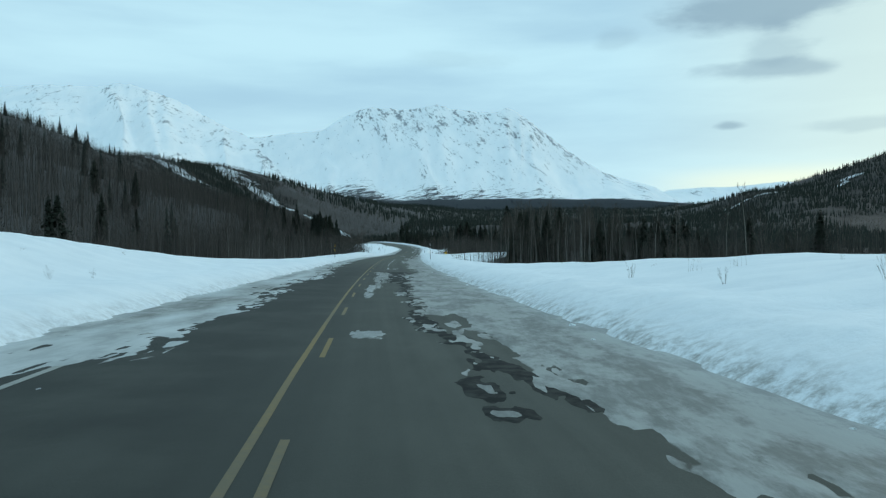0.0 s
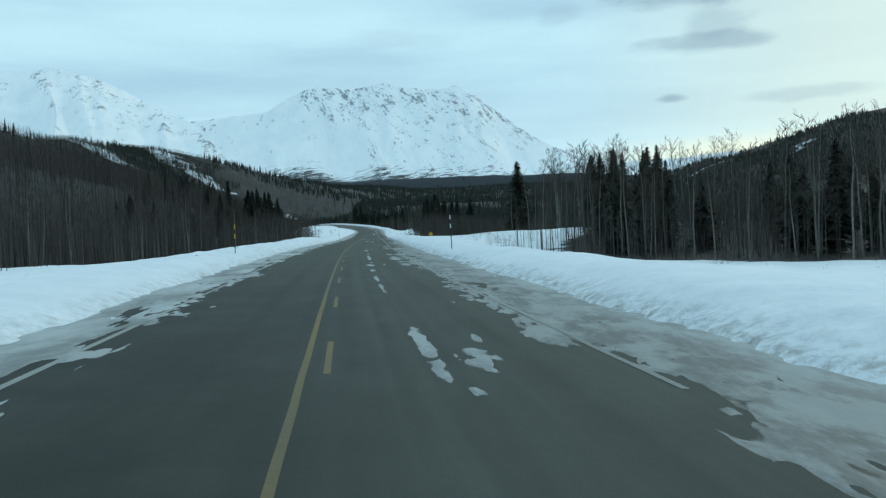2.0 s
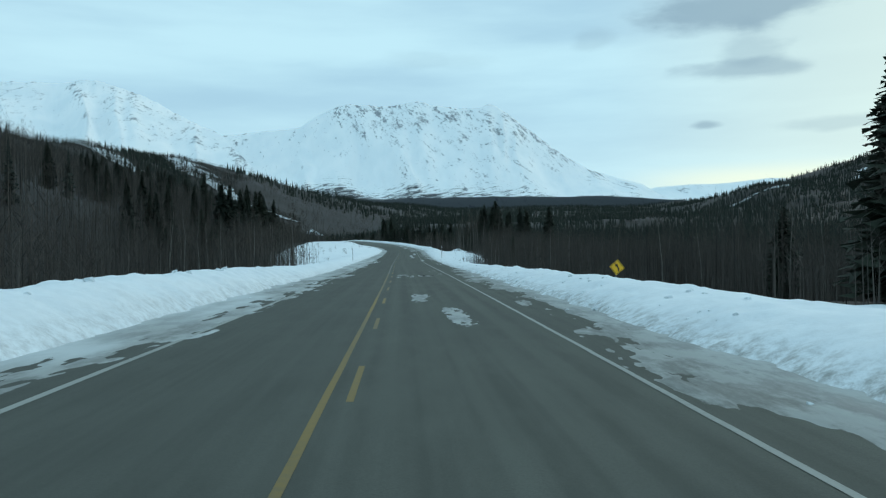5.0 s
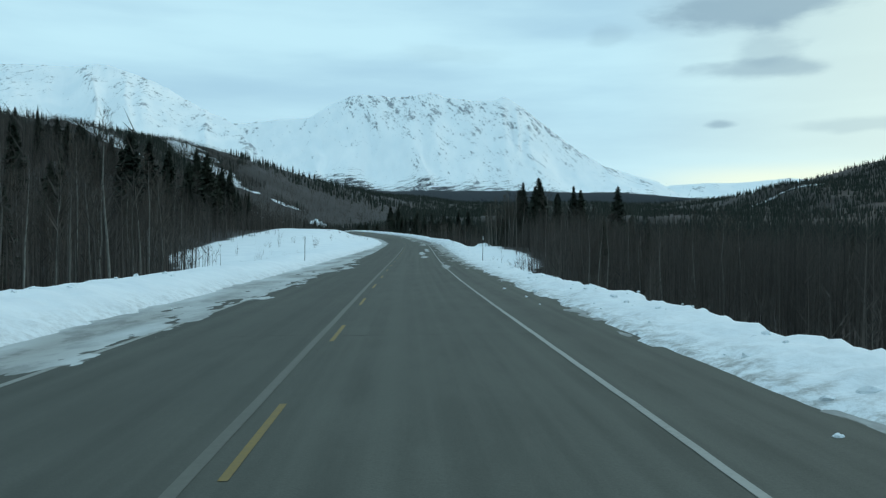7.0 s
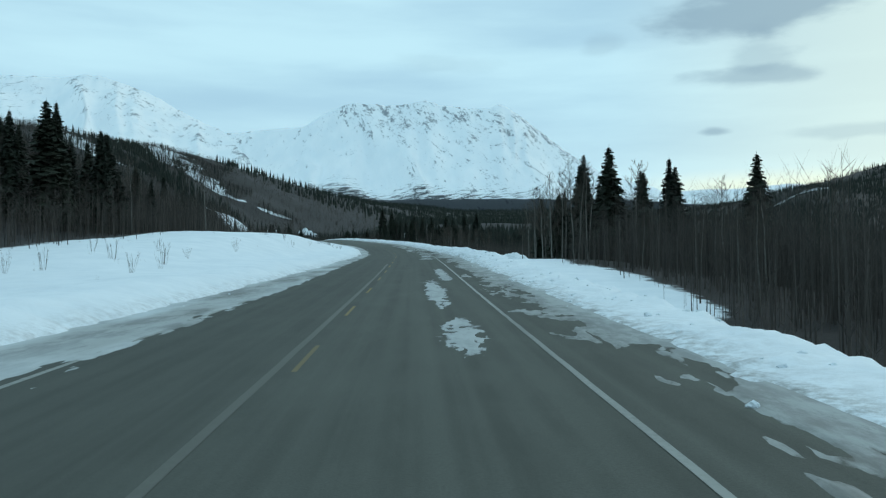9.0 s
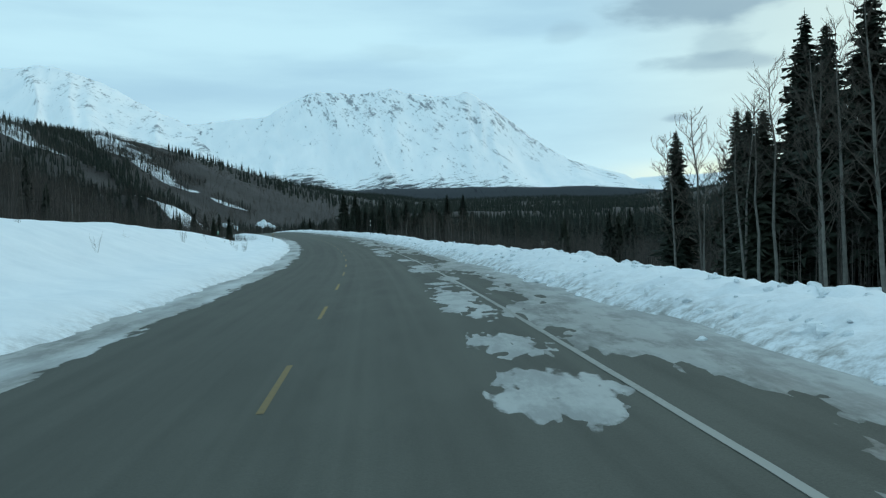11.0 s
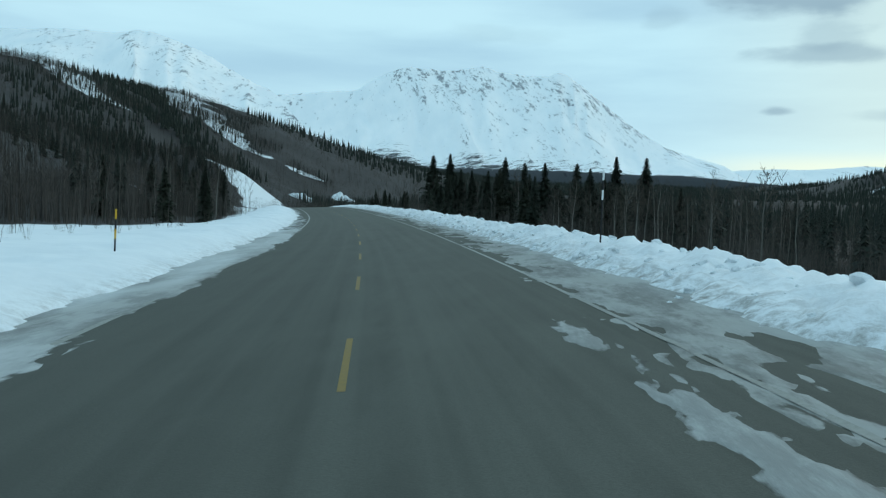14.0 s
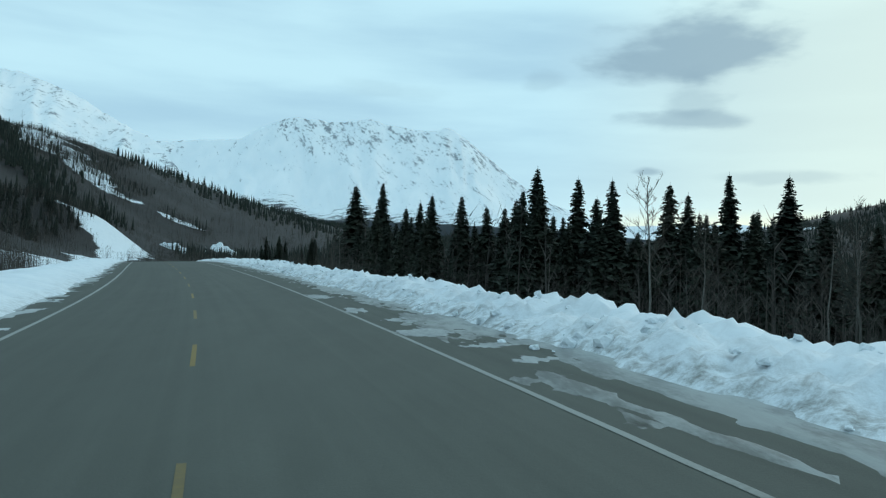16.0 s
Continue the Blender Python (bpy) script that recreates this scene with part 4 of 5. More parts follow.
def aspen_meshes(seed, high, spread, first=0.35):
    """Trunk and bare branches of a leafless tree."""
    rr = random.Random(seed)
    v, f = [], []
    bend = [Vector((rr.uniform(-1, 1), rr.uniform(-1, 1), 0)) * 0.022 * high for _ in range(6)]
    path, rad = [], []
    p = Vector((0, 0, -0.5))
    lean = Vector((rr.uniform(-0.05, 0.05), rr.uniform(-0.05, 0.05), 0))
    for j in range(7):
        u = j / 6
        path.append(Vector((0, 0, -0.5 + (high + 0.5) * u)) + lean * high * u + (bend[min(j, 5)] * u))
        rad.append(0.0088 * high * (1 - u) ** 0.8 + 0.008)
    tube(v, f, path, rad, 6)
    trunk = tri_mesh("aspen_trunk", v, f, M_BARK)
    v, f = [], []

    def along(u):
        j = min(5, int(u * 6))
        return path[j].lerp(path[j + 1], u * 6 - j)

    def limb(root, d, ln, rad, level):
        if level == 0:
            tip = root + (d + Vector((rr.uniform(-1, 1), rr.uniform(-1, 1), rr.uniform(-0.1, 0.6))) * 0.3).normalized() * ln
            s_ = d.orthogonal().normalized() * max(0.008, rad * 0.8)
            b = len(v)
            v.extend([root - s_, root + s_, tip])
            f.append((b, b + 1, b + 2))
            return
        pts, p = [root], root
        for q in range(3):
            d = (d + Vector((rr.uniform(-1, 1), rr.uniform(-1, 1), rr.uniform(-0.1, 0.55))) * 0.33).normalized()
            p = p + d * ln / 3
            pts.append(p)
        tube(v, f, pts, [rad, rad * 0.75, rad * 0.5, 0.004], 3)
        for q in range(rr.randint(3, 5) if level == 2 else rr.randint(5, 8)):
            w = rr.uniform(0.3, 1.0) * 3
            j = min(2, int(w))
            b = pts[j].lerp(pts[j + 1], w - j)
            d2 = (d + Vector((rr.uniform(-1, 1), rr.uniform(-1, 1), rr.uniform(-0.2, 0.6))) * 0.85).normalized()
            limb(b, d2, ln * rr.uniform(0.4, 0.62), max(0.010, rad * 0.6), level - 1)

    n_limbs = rr.randint(22, 26)
    for k in range(n_limbs):
        u = first + (0.99 - first) * (k + rr.random()) / n_limbs
        an = k * 2.399 + rr.uniform(-0.6, 0.6)
        ln = spread * high * (1.12 - u) ** 0.55 * rr.uniform(0.65, 1.2)
        limb(along(u), Vector((math.cos(an), math.sin(an), rr.uniform(0.55, 1.3))).normalized(), ln, 0.019, 2)
    return trunk, tri_mesh("aspen_branches", v, f, M_TWIG)


def shrub_mesh(seed, high):
    rr = random.Random(seed)
    v, f = [], []
    for k in range(rr.randint(6, 10)):
        an, out = rr.uniform(0, 6.283), rr.uniform(0.15, 0.75)
        d = Vector((math.cos(an) * out, math.sin(an) * out, 1)).normalized()
        ln = high * rr.uniform(0.5, 1.05)
        b = Vector((math.cos(an), math.sin(an), 0)) * rr.uniform(0, 0.25)
        m1 = b + d * ln * 0.5
        tip = b + d * ln + Vector((0, 0, ln * 0.12))
        tube(v, f, [b - Vector((0, 0, 0.3)), m1, tip], [0.010, 0.007, 0.003], 3)
        for q in range(4):
            w = rr.uniform(0.35, 0.9)
            b2 = b.lerp(tip, w)
            d2 = (d + Vector((rr.uniform(-1, 1), rr.uniform(-1, 1), 0.3)) * 0.5).normalized()
            tube(v, f, [b2, b2 + d2 * ln * 0.28], [0.007, 0.003], 3)
    return tri_mesh("shrub_stems", v, f, M_TWIG)


SPRUCE_H = [9.0, 10.5, 12.0, 8.0, 13.0, 11.0]
SPRUCES = [spruce_meshes(200 + k, h, h * w) for k, (h, w) in enumerate(zip(SPRUCE_H, (0.195, 0.21, 0.20, 0.18, 0.19, 0.22)))]
ASPEN_H = [9.0, 10.5, 8.0, 11.5, 7.0, 9.5]
ASPENS = [aspen_meshes(300 + k, h, sp, fb) for k, (h, sp, fb) in enumerate(zip(ASPEN_H, (0.25, 0.28, 0.24, 0.28, 0.27, 0.24), (0.42, 0.48, 0.35, 0.5, 0.25, 0.45)))]
SHRUBS = [shrub_mesh(400 + k, h) for k, h in enumerate((1.6, 2.2, 2.8, 1.2))]


def ground_z(x, y):
    s, l = to_road(x, y)
    if -40 < s < 640 and abs(l) < 62:
        return float(verge(s, l)[2])
    return float(valley(x, y)) - 0.15


def spruce(x, y, high, k=None, label="dark green narrow spruce standing in snow"):
    k = int(rng.integers(len(SPRUCES))) if k is None else k
    e = new("spruce_tree")
    part("trunk", SPRUCES[k][0], e, "grey-brown scaly trunk")
    part("crown", SPRUCES[k][1], e, "dark green drooping needled branches")
    sc = high / SPRUCE_H[k]
    e.matrix_basis = pose(x, y, ground_z(x, y), 0, 0, float(rng.uniform(0, 360))) @ Matrix.Diagonal((sc * float(rng.uniform(0.85, 1.15)),) * 2 + (sc, 1))
    return tagged(e, label, "spruce tree", "roadside spruces")


def aspen(x, y, high, k=None, label="bare leafless aspen with a pale trunk"):
    k = int(rng.integers(len(ASPENS))) if k is None else k
    e = new("bare_tree")
    part("trunk", ASPENS[k][0], e, "pale grey slender trunk")
    part("crown", ASPENS[k][1], e, "thin brown leafless branches")
    sc = high / ASPEN_H[k]
    e.matrix_basis = pose(x, y, ground_z(x, y), 0, 0, float(rng.uniform(0, 360))) @ Matrix.Diagonal((sc, sc, sc, 1))
    return tagged(e, label, "bare tree", "roadside bare trees")


# trees that stand out by themselves: x, y, height of the top
KEY_SPRUCES = [(-14.9, 447.0, 10.3, 1), (-14.4, 445.6, 10.6, 3), (14.1, 173.8, 12.1, 5), (6.2, 334.5, 13.4, 5), (8.5, 332.2, 13.7, 2), (7.1, 338.4, 15.0, 4), (11.5, 344.2, 14.8, 1), (10.2, 337.8, 15.8, 5), (21.2, 324.1, 13.2, 5), (13.5, 336.5, 13.0, 1), (15.8, 334.0, 14.0, 4), (12.2, 331.5, 12.2, 0), (18.0, 338.5, 13.6, 2), (-45.2, 320.5, 17.8, 5), (-43.8, 328.5, 16.3, 2), (-51.8, 336.1, 20.7, 4), (-28.4, 554.9, 21.9, 5), (-24.6, 550.6, 22.0, 2), (-15.1, 493.6, 16.4, 2), (-12.4, 492.0, 15.6, 1), (-9.6, 493.5, 15.8, 0), (-5.5, 494.0, 15.8, 1), (-3.2, 495.5, 15.3, 4), (0.5, 496.6, 17.2, 2), (4.0, 495.0, 17.0, 4)]
# spruces on the slope above the left bend: along, aside, top over the road
for s0, l0, up in ((338, 19, 7.0), (342, 20.5, 7.6), (335, 18, 6.6), (340, 24, 8.4), (344, 18, 6.8), (119, 20, 6.9), (116.5, 20, 6.8), (114.5, 20.5, 6.9), (113, 20, 6.5), (111, 20, 6.3), (112, 23, 6.9), (109.5, 21, 6.3), (126, 27, 8.0), (293, -34, 14.5), (296, -35, 13.2), (300, -34, 14.4), (305.5, -33, 13.9), (311, -35, 12.2), (320, -34, 13.4), (326, -36, 13.0), (330, -34, 14.9), (336, -33, 12.4), (339, -36, 12.6), (346, -34, 14.6), (358, -34, 11.7), (322, -30, 9.5), (334, -29, 9.0)):
    xk, yk, _ = on_road(s0, l0)
    KEY_SPRUCES.append((float(xk), float(yk), up + float(np.interp(s0, RS, RP[:, 2])), int(s0) % 6))
for s0, l0, up in ((286, -45, 15.5), (292, -52, 18.0), (297, -47, 16.6), (303, -56, 19.4), (308, -48, 17.5), (314, -58, 20.5), (319, -50, 18.2), (330, -46, 19.4), (326, -60, 21.5), (338, -52, 19.0), (344, -60, 21.0), (350, -48, 17.0), (362, -55, 18.5), (280, -58, 17.8)):
    xk, yk, _ = on_road(s0, l0)
    KEY_SPRUCES.append((float(xk), float(yk), up + float(np.interp(s0, RS, RP[:, 2])), int(s0) % 6))
for x, y, top, k in KEY_SPRUCES:
    spruce(x, y, max(4.0, top - ground_z(x, y)), k)


def scatter(count, lo, hi, depth, side, maker, tall, share, inset=0.0):
    """Trees inside the edge of the woods on one side, thickest at the edge."""
    made = 0
    while made < count:
        s = float(rng.uniform(lo, hi))
        deep = float(rng.uniform(0, 1) ** 1.5 * depth)
        edge = float(np.interp(s, WOOD_R_S, WOOD_R)) if side > 0 else float(np.interp(s, WOOD_L_S, WOOD_L))
        if side > 0 and 90 < s < 130 and tall[1] > 7:
            edge = max(edge, 17.5 if s > 109 else 22.0)
        l = side * (edge + 1.0 + inset + deep)
        if vnoise(np.array([s / 14.0]), np.array([l / 14.0]), share)[0] < -0.25:
            continue
        x, y, _ = on_road(s, l)
        maker(float(x), float(y), float(rng.uniform(*tall)))
        made += 1


scatter(34, 60, 128, 24, 1, spruce, (4.6, 6.2), 5, 8.0)
scatter(7, 99, 117, 14, 1, spruce, (4.5, 6.5), 25, 3.0)
scatter(30, 88, 117, 10, 1, aspen, (4.6, 6.4), 26)
scatter(16, 185, 300, 26, 1, spruce, (5.0, 7.0), 6, 7.0)
scatter(28, 345, 412, 40, 1, spruce, (6, 8), 7, 6.0)
scatter(104, 468, 600, 22, 1, spruce, (6.0, 8.8), 8, 1.0)
scatter(34, 430, 468, 12, 1, aspen, (5.2, 7.0), 22)
scatter(22, 40, 190, 40, -1, spruce, (5, 7.5), 9, 10.0)
scatter(26, 215, 310, 26, -1, spruce, (5.5, 7.5), 10, 9.0)
scatter(22, 330, 480, 50, -1, spruce, (6, 8.5), 11, 8.0)
scatter(34, 70, 128, 20, 1, aspen, (5.5, 7.6), 15)
scatter(46, 132, 172, 16, 1, aspen, (7.6, 9.6), 14)
scatter(48, 180, 310, 16, 1, aspen, (4.6, 6.6), 16, 2.0)
scatter(6, 322, 340, 8, 1, aspen, (8, 10), 18)
scatter(20, 345, 560, 30, 1, aspen, (6, 8.5), 17)
scatter(44, 80, 180, 20, -1, aspen, (3.4, 5.2), 19)
scatter(50, 190, 262, 14, -1, aspen, (4.5, 7.0), 28)
scatter(36, 228, 490, 26, -1, aspen, (5, 8.0), 20)
scatter(20, 450, 570, 14, -1, aspen, (4.0, 6.0), 21)
scatter(10, 455, 540, 26, -1, spruce, (4.5, 7.0), 27)


# ---- woods farther off, and brush between the trees: no one could count them
def far_spruce(seed):
    rr = random.Random(seed)
    v, f = [], []
    for k in range(5):
        z0, z1 = 0.06 + 0.17 * k, 0.06 + 0.17 * k + 0.34 - 0.02 * k
        rad = 0.135 * (1 - 0.19 * k)
        n, b = 6, len(v)
        turn = rr.uniform(0, 6)
        v.append((0, 0, min(1.0, z1)))
        for q in range(n):
            an = turn + 6.283 * q / n
            w = rad * rr.uniform(0.6, 1.15)
            v.append((math.cos(an) * w, math.sin(an) * w, z0 + rr.uniform(-0.03, 0.03)))
        f += [(b, b + 1 + q, b + 1 + (q + 1) % n) for q in range(n)]
    return np.array(v), np.array(f)


def mid_spruce(seed):
    """A spruce of ragged whorls, one unit high."""
    rr = random.Random(seed)
    v, f = [], []
    total = 116
    for k in range(total):
        u = 0.03 + 0.95 * (k / total) ** 0.95
        an = k * 2.399 + rr.uniform(-0.4, 0.4)
        ln = (0.16 * (1 - u) ** 0.95 + 0.004) * rr.uniform(0.55, 1.25)
        c, sn = math.cos(an), math.sin(an)
        w = ln * rr.uniform(0.48, 0.75)
        sag = rr.uniform(0.2, 0.5) - 0.5 * u
        b = len(v)
        v += [(0, 0, u + 0.035), (c * ln * 0.55 - sn * w, sn * ln * 0.55 + c * w, u - ln * (sag + 0.2)), (c * ln * 0.55 + sn * w, sn * ln * 0.55 - c * w, u - ln * (sag + 0.2)), (c * ln, sn * ln, u - ln * sag)]
        f += [(b, b + 1, b + 3), (b, b + 3, b + 2)]
    v += [(-0.012, 0, -0.02), (0.012, 0, -0.02), (0, 0, 0.9), (0, -0.012, -0.02), (0, 0.012, -0.02), (0, 0, 0.9)]
    b = len(v)
    f += [(b - 6, b - 5, b - 4), (b - 3, b - 2, b - 1)]
    return np.array(v), np.array(f)


def far_bare(seed, stems=9, wide=0.30, twigs=6, thick=0.013):
    """A tuft of upright stems and twigs, one unit high."""
    rr = random.Random(seed)
    v, f = [], []
    for k in range(stems):
        x, y = rr.uniform(-wide, wide), rr.uniform(-wide, wide)
        hgt = rr.uniform(0.55, 1.0)
        an = rr.uniform(0, 3.14)
        w = rr.uniform(0.004, 0.010)
        dx, dy = rr.uniform(-0.05, 0.05), rr.uniform(-0.05, 0.05)
        b = len(v)
        v += [(x - math.cos(an) * w, y - math.sin(an) * w, -0.05), (x + math.cos(an) * w, y + math.sin(an) * w, -0.05), (x + dx, y + dy, hgt)]
        f.append((b, b + 1, b + 2))
        for q in range(twigs):
            u = rr.uniform(0.42, 0.98)
            px, py, pz = x + dx * u, y + dy * u, hgt * u
            a2 = rr.uniform(0, 6.283)
            ln = rr.uniform(0.05, 0.12) * (1.25 - 0.5 * u)
            b = len(v)
            v += [(px, py, pz), (px, py, pz + thick), (px + math.cos(a2) * ln, py + math.sin(a2) * ln, pz + ln * rr.uniform(0.9, 2.4))]
            f.append((b, b + 1, b + 2))
    return np.array(v), np.array(f)


def strew(name, templates, x, y, z, high, mat, label, category, fat=1.0):
    vs, fs, base = [], [], 0
    pick = rng.integers(len(templates), size=len(x))
    turn = rng.uniform(0, 6.283, len(x))
    for k, (tv, tf) in enumerate(templates):
        j = np.where(pick == k)[0]
        if not len(j):
            continue
        c, sn = np.cos(turn[j])[:, None], np.sin(turn[j])[:, None]
        hx = (tv[:, 0] * c - tv[:, 1] * sn) * high[j][:, None] * fat + x[j][:, None]
        hy = (tv[:, 0] * sn + tv[:, 1] * c) * high[j][:, None] * fat + y[j][:, None]
        hz = tv[:, 2] * high[j][:, None] + z[j][:, None]
        vs.append(np.stack([hx, hy, hz], -1).reshape(-1, 3))
        fs.append((tf[None] + (np.arange(len(j)) * len(tv))[:, None, None]).reshape(-1, 3) + base)
        base += len(j) * len(tv)
    ob = new(name, mesh_from(name, np.concatenate(vs), np.concatenate(fs), mat, None, False))
    return tagged(ob, label, category, kind="stuff")


def sown(count, x0, x1, y0, y1, keep):
    x, y = rng.uniform(x0, x1, count), rng.uniform(y0, y1, count)
    ok = keep(x, y)
    return x[ok], y[ok]


def surface(x, y):
    s, l = to_road(x, y)
    near = (np.abs(l) < 62) & (y > -45) & (y < 630)
    z = valley(x, y) - 0.15
    if near.any():
        z[near] = verge(s[near], l[near])[2]
    return z


FS = [far_spruce(500 + k) for k in range(5)]
FB = [far_bare(520 + k, 6, 0.36) for k in range(6)]
BR = [far_bare(540 + k, 9, 0.42) for k in range(5)]
NB = [far_bare(590 + k, 5, 0.36, 11, 0.0045) for k in range(6)]
BB = [far_bare(550 + k, 3, 0.3) for k in range(4)]


def stands(x, y, seed, cut):
    return fbm(x / 90, y / 90, 3, seed) > cut


def slope_share(x, y):
    """How thickly spruces stand on the left slope: dark stands before the birch band, few on the open side beyond it."""
    beyond = (y - 1118) * 0.63 + (x + 276) * 0.77
    share = 0.03 + 0.09 * stands(x, y, 601, 0.25)
    dark = np.clip(1 - np.abs(beyond + 75) / 60, 0, 1) * (x < -185)
    fringe = np.clip(1 - np.abs(beyond + 26) / 16, 0, 1)
    share = share + 0.85 * dark * (fbm(x / 40, y / 40, 2, 611) > -0.35) + 0.5 * fringe
    share = share + 0.20 * (y < 900) * stands(x, y, 613, 0.25)
    return np.where(beyond > 0, 0.006 + 0.04 * stands(x, y, 615, 0.45), share)


# spruces on the slopes and the valley floor
MS = [mid_spruce(560 + k) for k in range(6)]


def by_road(x, y, reach):
    s, l = to_road(x, y)
    return (np.abs(l) < reach) & (y < 760)


xa, ya = sown(8500, -430, -20, 40, 1700, lambda x, y: (cover_at(x, y) > 0.25) & (rng.uniform(0, 1, len(x)) < slope_share(x, y)) & (in_wood(*to_road(x, y)) > 20))
xb, yb = sown(9500, -60, 560, 440, 1500, lambda x, y: (cover_at(x, y) > 0.5) & (stands(x, y, 603, -0.7)) & (in_wood(*to_road(x, y)) > 12))
xc, yc = sown(2600, 30, 700, 30, 900, lambda x, y: (cover_at(x, y) > 0.5) & (in_wood(*to_road(x, y)) > 18) & stands(x, y, 605, 0.0))
xd, yd = sown(15000, -300, 1000, 1300, 3250, lambda x, y: (cover_at(x, y) > 0.5) & (stands(x, y, 607, -0.35)))
def dark_belt(x, y):
    """Close spruces below and before the birch band."""
    beyond = (y - 1118) * 0.63 + (x + 276) * 0.77
    thick = np.clip(1.25 - np.abs(beyond + 62) / 42, 0, 1) * (fbm(x / 30, y / 30, 3, 617) + 0.35)
    return (rng.uniform(0, 1, len(x)) < thick) & (cover_at(x, y) > 0.4)


# dark wood low on the left slope, in clumps
xi, yi = sown(4600, -330, -60, 500, 980, lambda x, y: (cover_at(x, y) > 0.5) & (fbm(x / 45, y / 45, 3, 619) + 0.25 > rng.uniform(-0.3, 0.9, len(x))) & (in_wood(*to_road(x, y)) > 22))
xh, yh = sown(5200, -350, -175, 850, 1190, dark_belt)
xg, yg = sown(5200, 540, 1000, 1200, 1720, lambda x, y: (cover_at(x, y) > 0.5) & stands(x, y, 609, -0.55))
for nm, xx, yy, hh in (("spruce_slope", xa, ya, (6, 10)), ("spruce_slope", xg, yg, (6, 10)), ("spruce_slope", xh, yh, (6, 11)), ("spruce_slope", xi, yi, (5, 9)), ("spruce_wood", xb, yb, (7.5, 12)), ("spruce_wood", xc, yc, (7, 11)), ("spruce_wood", xd, yd, (8, 14))):
    near = (np.hypot(xx + 20, yy - 440) < 260) | by_road(xx, yy, 130)
    for sel, forms in ((near, MS), (~near, FS)):
        if sel.any():
            grown = rng.uniform(*hh, int(sel.sum())) * np.where(by_road(xx[sel], yy[sel], 70), 0.72, 1.0)
            strew(nm, forms, xx[sel], yy[sel], surface(xx[sel], yy[sel]), grown, M_FARSPRUCE, "dense dark spruce wood on snowy ground", "spruce wood")
xe, ye, xf, yf = [], [], [], []
for x0, y0, x1, y1, r0 in THIN:
    cx, cy, rx, ry = (x0 + x1) / 2, (y0 + y1) / 2, abs(x1 - x0) / 2 + r0, abs(y1 - y0) / 2 + r0
    for sx, sy, each in ((xe, ye, 75), (xf, yf, 6)):
        n = int(4 * rx * ry / each)
        sx.append(rng.uniform(cx - rx, cx + rx, n))
        sy.append(rng.uniform(cy - ry, cy + ry, n))
xe, ye, xf, yf = np.concatenate(xe), np.concatenate(ye), np.concatenate(xf), np.concatenate(yf)
strew("spruce_slope", FS, xe, ye, surface(xe, ye), rng.uniform(5, 9, len(xe)), M_FARSPRUCE, "scattered thin spruces on a snowy slope", "spruce wood", 0.75)
strew("birch_slope", BB, xf, yf, surface(xf, yf), rng.uniform(5, 8, len(xf)), M_FARBARE, "thin bare birches on a snowy slope", "bare wood")
# bare woods
xa, ya = sown(19500, -430, 0, 0, 1500, lambda x, y: (cover_at(x, y) > 0.5) & (rng.uniform(0, 1, len(x)) < np.clip(1.15 - y / 1900, 0.25, 1)))
xb, yb = sown(9000, 0, 420, 0, 900, lambda x, y: (cover_at(x, y) > 0.5) & (in_wood(*to_road(x, y)) > 16))
xc, yc = sown(4200, 250, 1000, 300, 1760, lambda x, y: (cover_at(x, y) > 0.5))
for nm, xx, yy, hh in (("bare_wood_slope", xa, ya, (5, 8)), ("bare_wood", xb, yb, (4.5, 7)), ("bare_wood_slope", xc, yc, (6, 9))):
    strew(nm, FB, xx, yy, surface(xx, yy), rng.uniform(*hh, len(xx)), M_FARBARE, "grey-brown leafless wood on snowy ground", "bare wood")


# woods on the nose beside its open face, and close by the road on the right
xa, ya = sown(900, -240, -158, 770, 880, lambda x, y: cover_at(x, y) > 0.5)
strew("bare_wood_slope", FB, xa, ya, surface(xa, ya), rng.uniform(4.5, 7.5, len(xa)), M_FARBARE, "grey-brown leafless wood on snowy ground", "bare wood")
xa, ya = sown(330, -240, -160, 770, 880, lambda x, y: cover_at(x, y) > 0.35)
strew("spruce_slope", MS, xa, ya, surface(xa, ya), rng.uniform(5, 9, len(xa)), M_FARSPRUCE, "dense dark spruce wood on snowy ground", "spruce wood")
xa, ya = sown(3000, 0, 60, 185, 330, lambda x, y: (in_wood(*to_road(x, y)) > 4) & (in_wood(*to_road(x, y)) < 45))
strew("bare_wood", NB, xa, ya, surface(xa, ya), rng.uniform(4.8, 7.6, len(xa)), M_FARBARE, "grey-brown leafless wood on snowy ground", "bare wood")
# the slope on the left between the first bends, thickly grown
xa, ya = sown(4200, -110, -15, 110, 480, lambda x, y: (in_wood(*to_road(x, y)) > np.where((y > 190) & (y < 275), 2.0, 8.0)))
strew("bare_wood_slope", NB, xa, ya, surface(xa, ya), rng.uniform(4.5, 7.5, len(xa)), M_FARBARE, "grey-brown leafless wood on snowy ground", "bare wood")


# brush along the near edges of the woods
def near_edge(x, y):
    s, l = to_road(x, y)
    w = in_wood(s, l)
    return (w < 26) & (s < 576) & (rng.uniform(-1.0, 3.5, len(x)) < w)


xa, ya = sown(27000, -105, 75, 10, 575, near_edge)
strew("brush", BR, xa, ya, surface(xa, ya), rng.uniform(2.0, 4.5, len(xa)), M_FARBARE, "tangled leafless brush between the trunks", "brush")

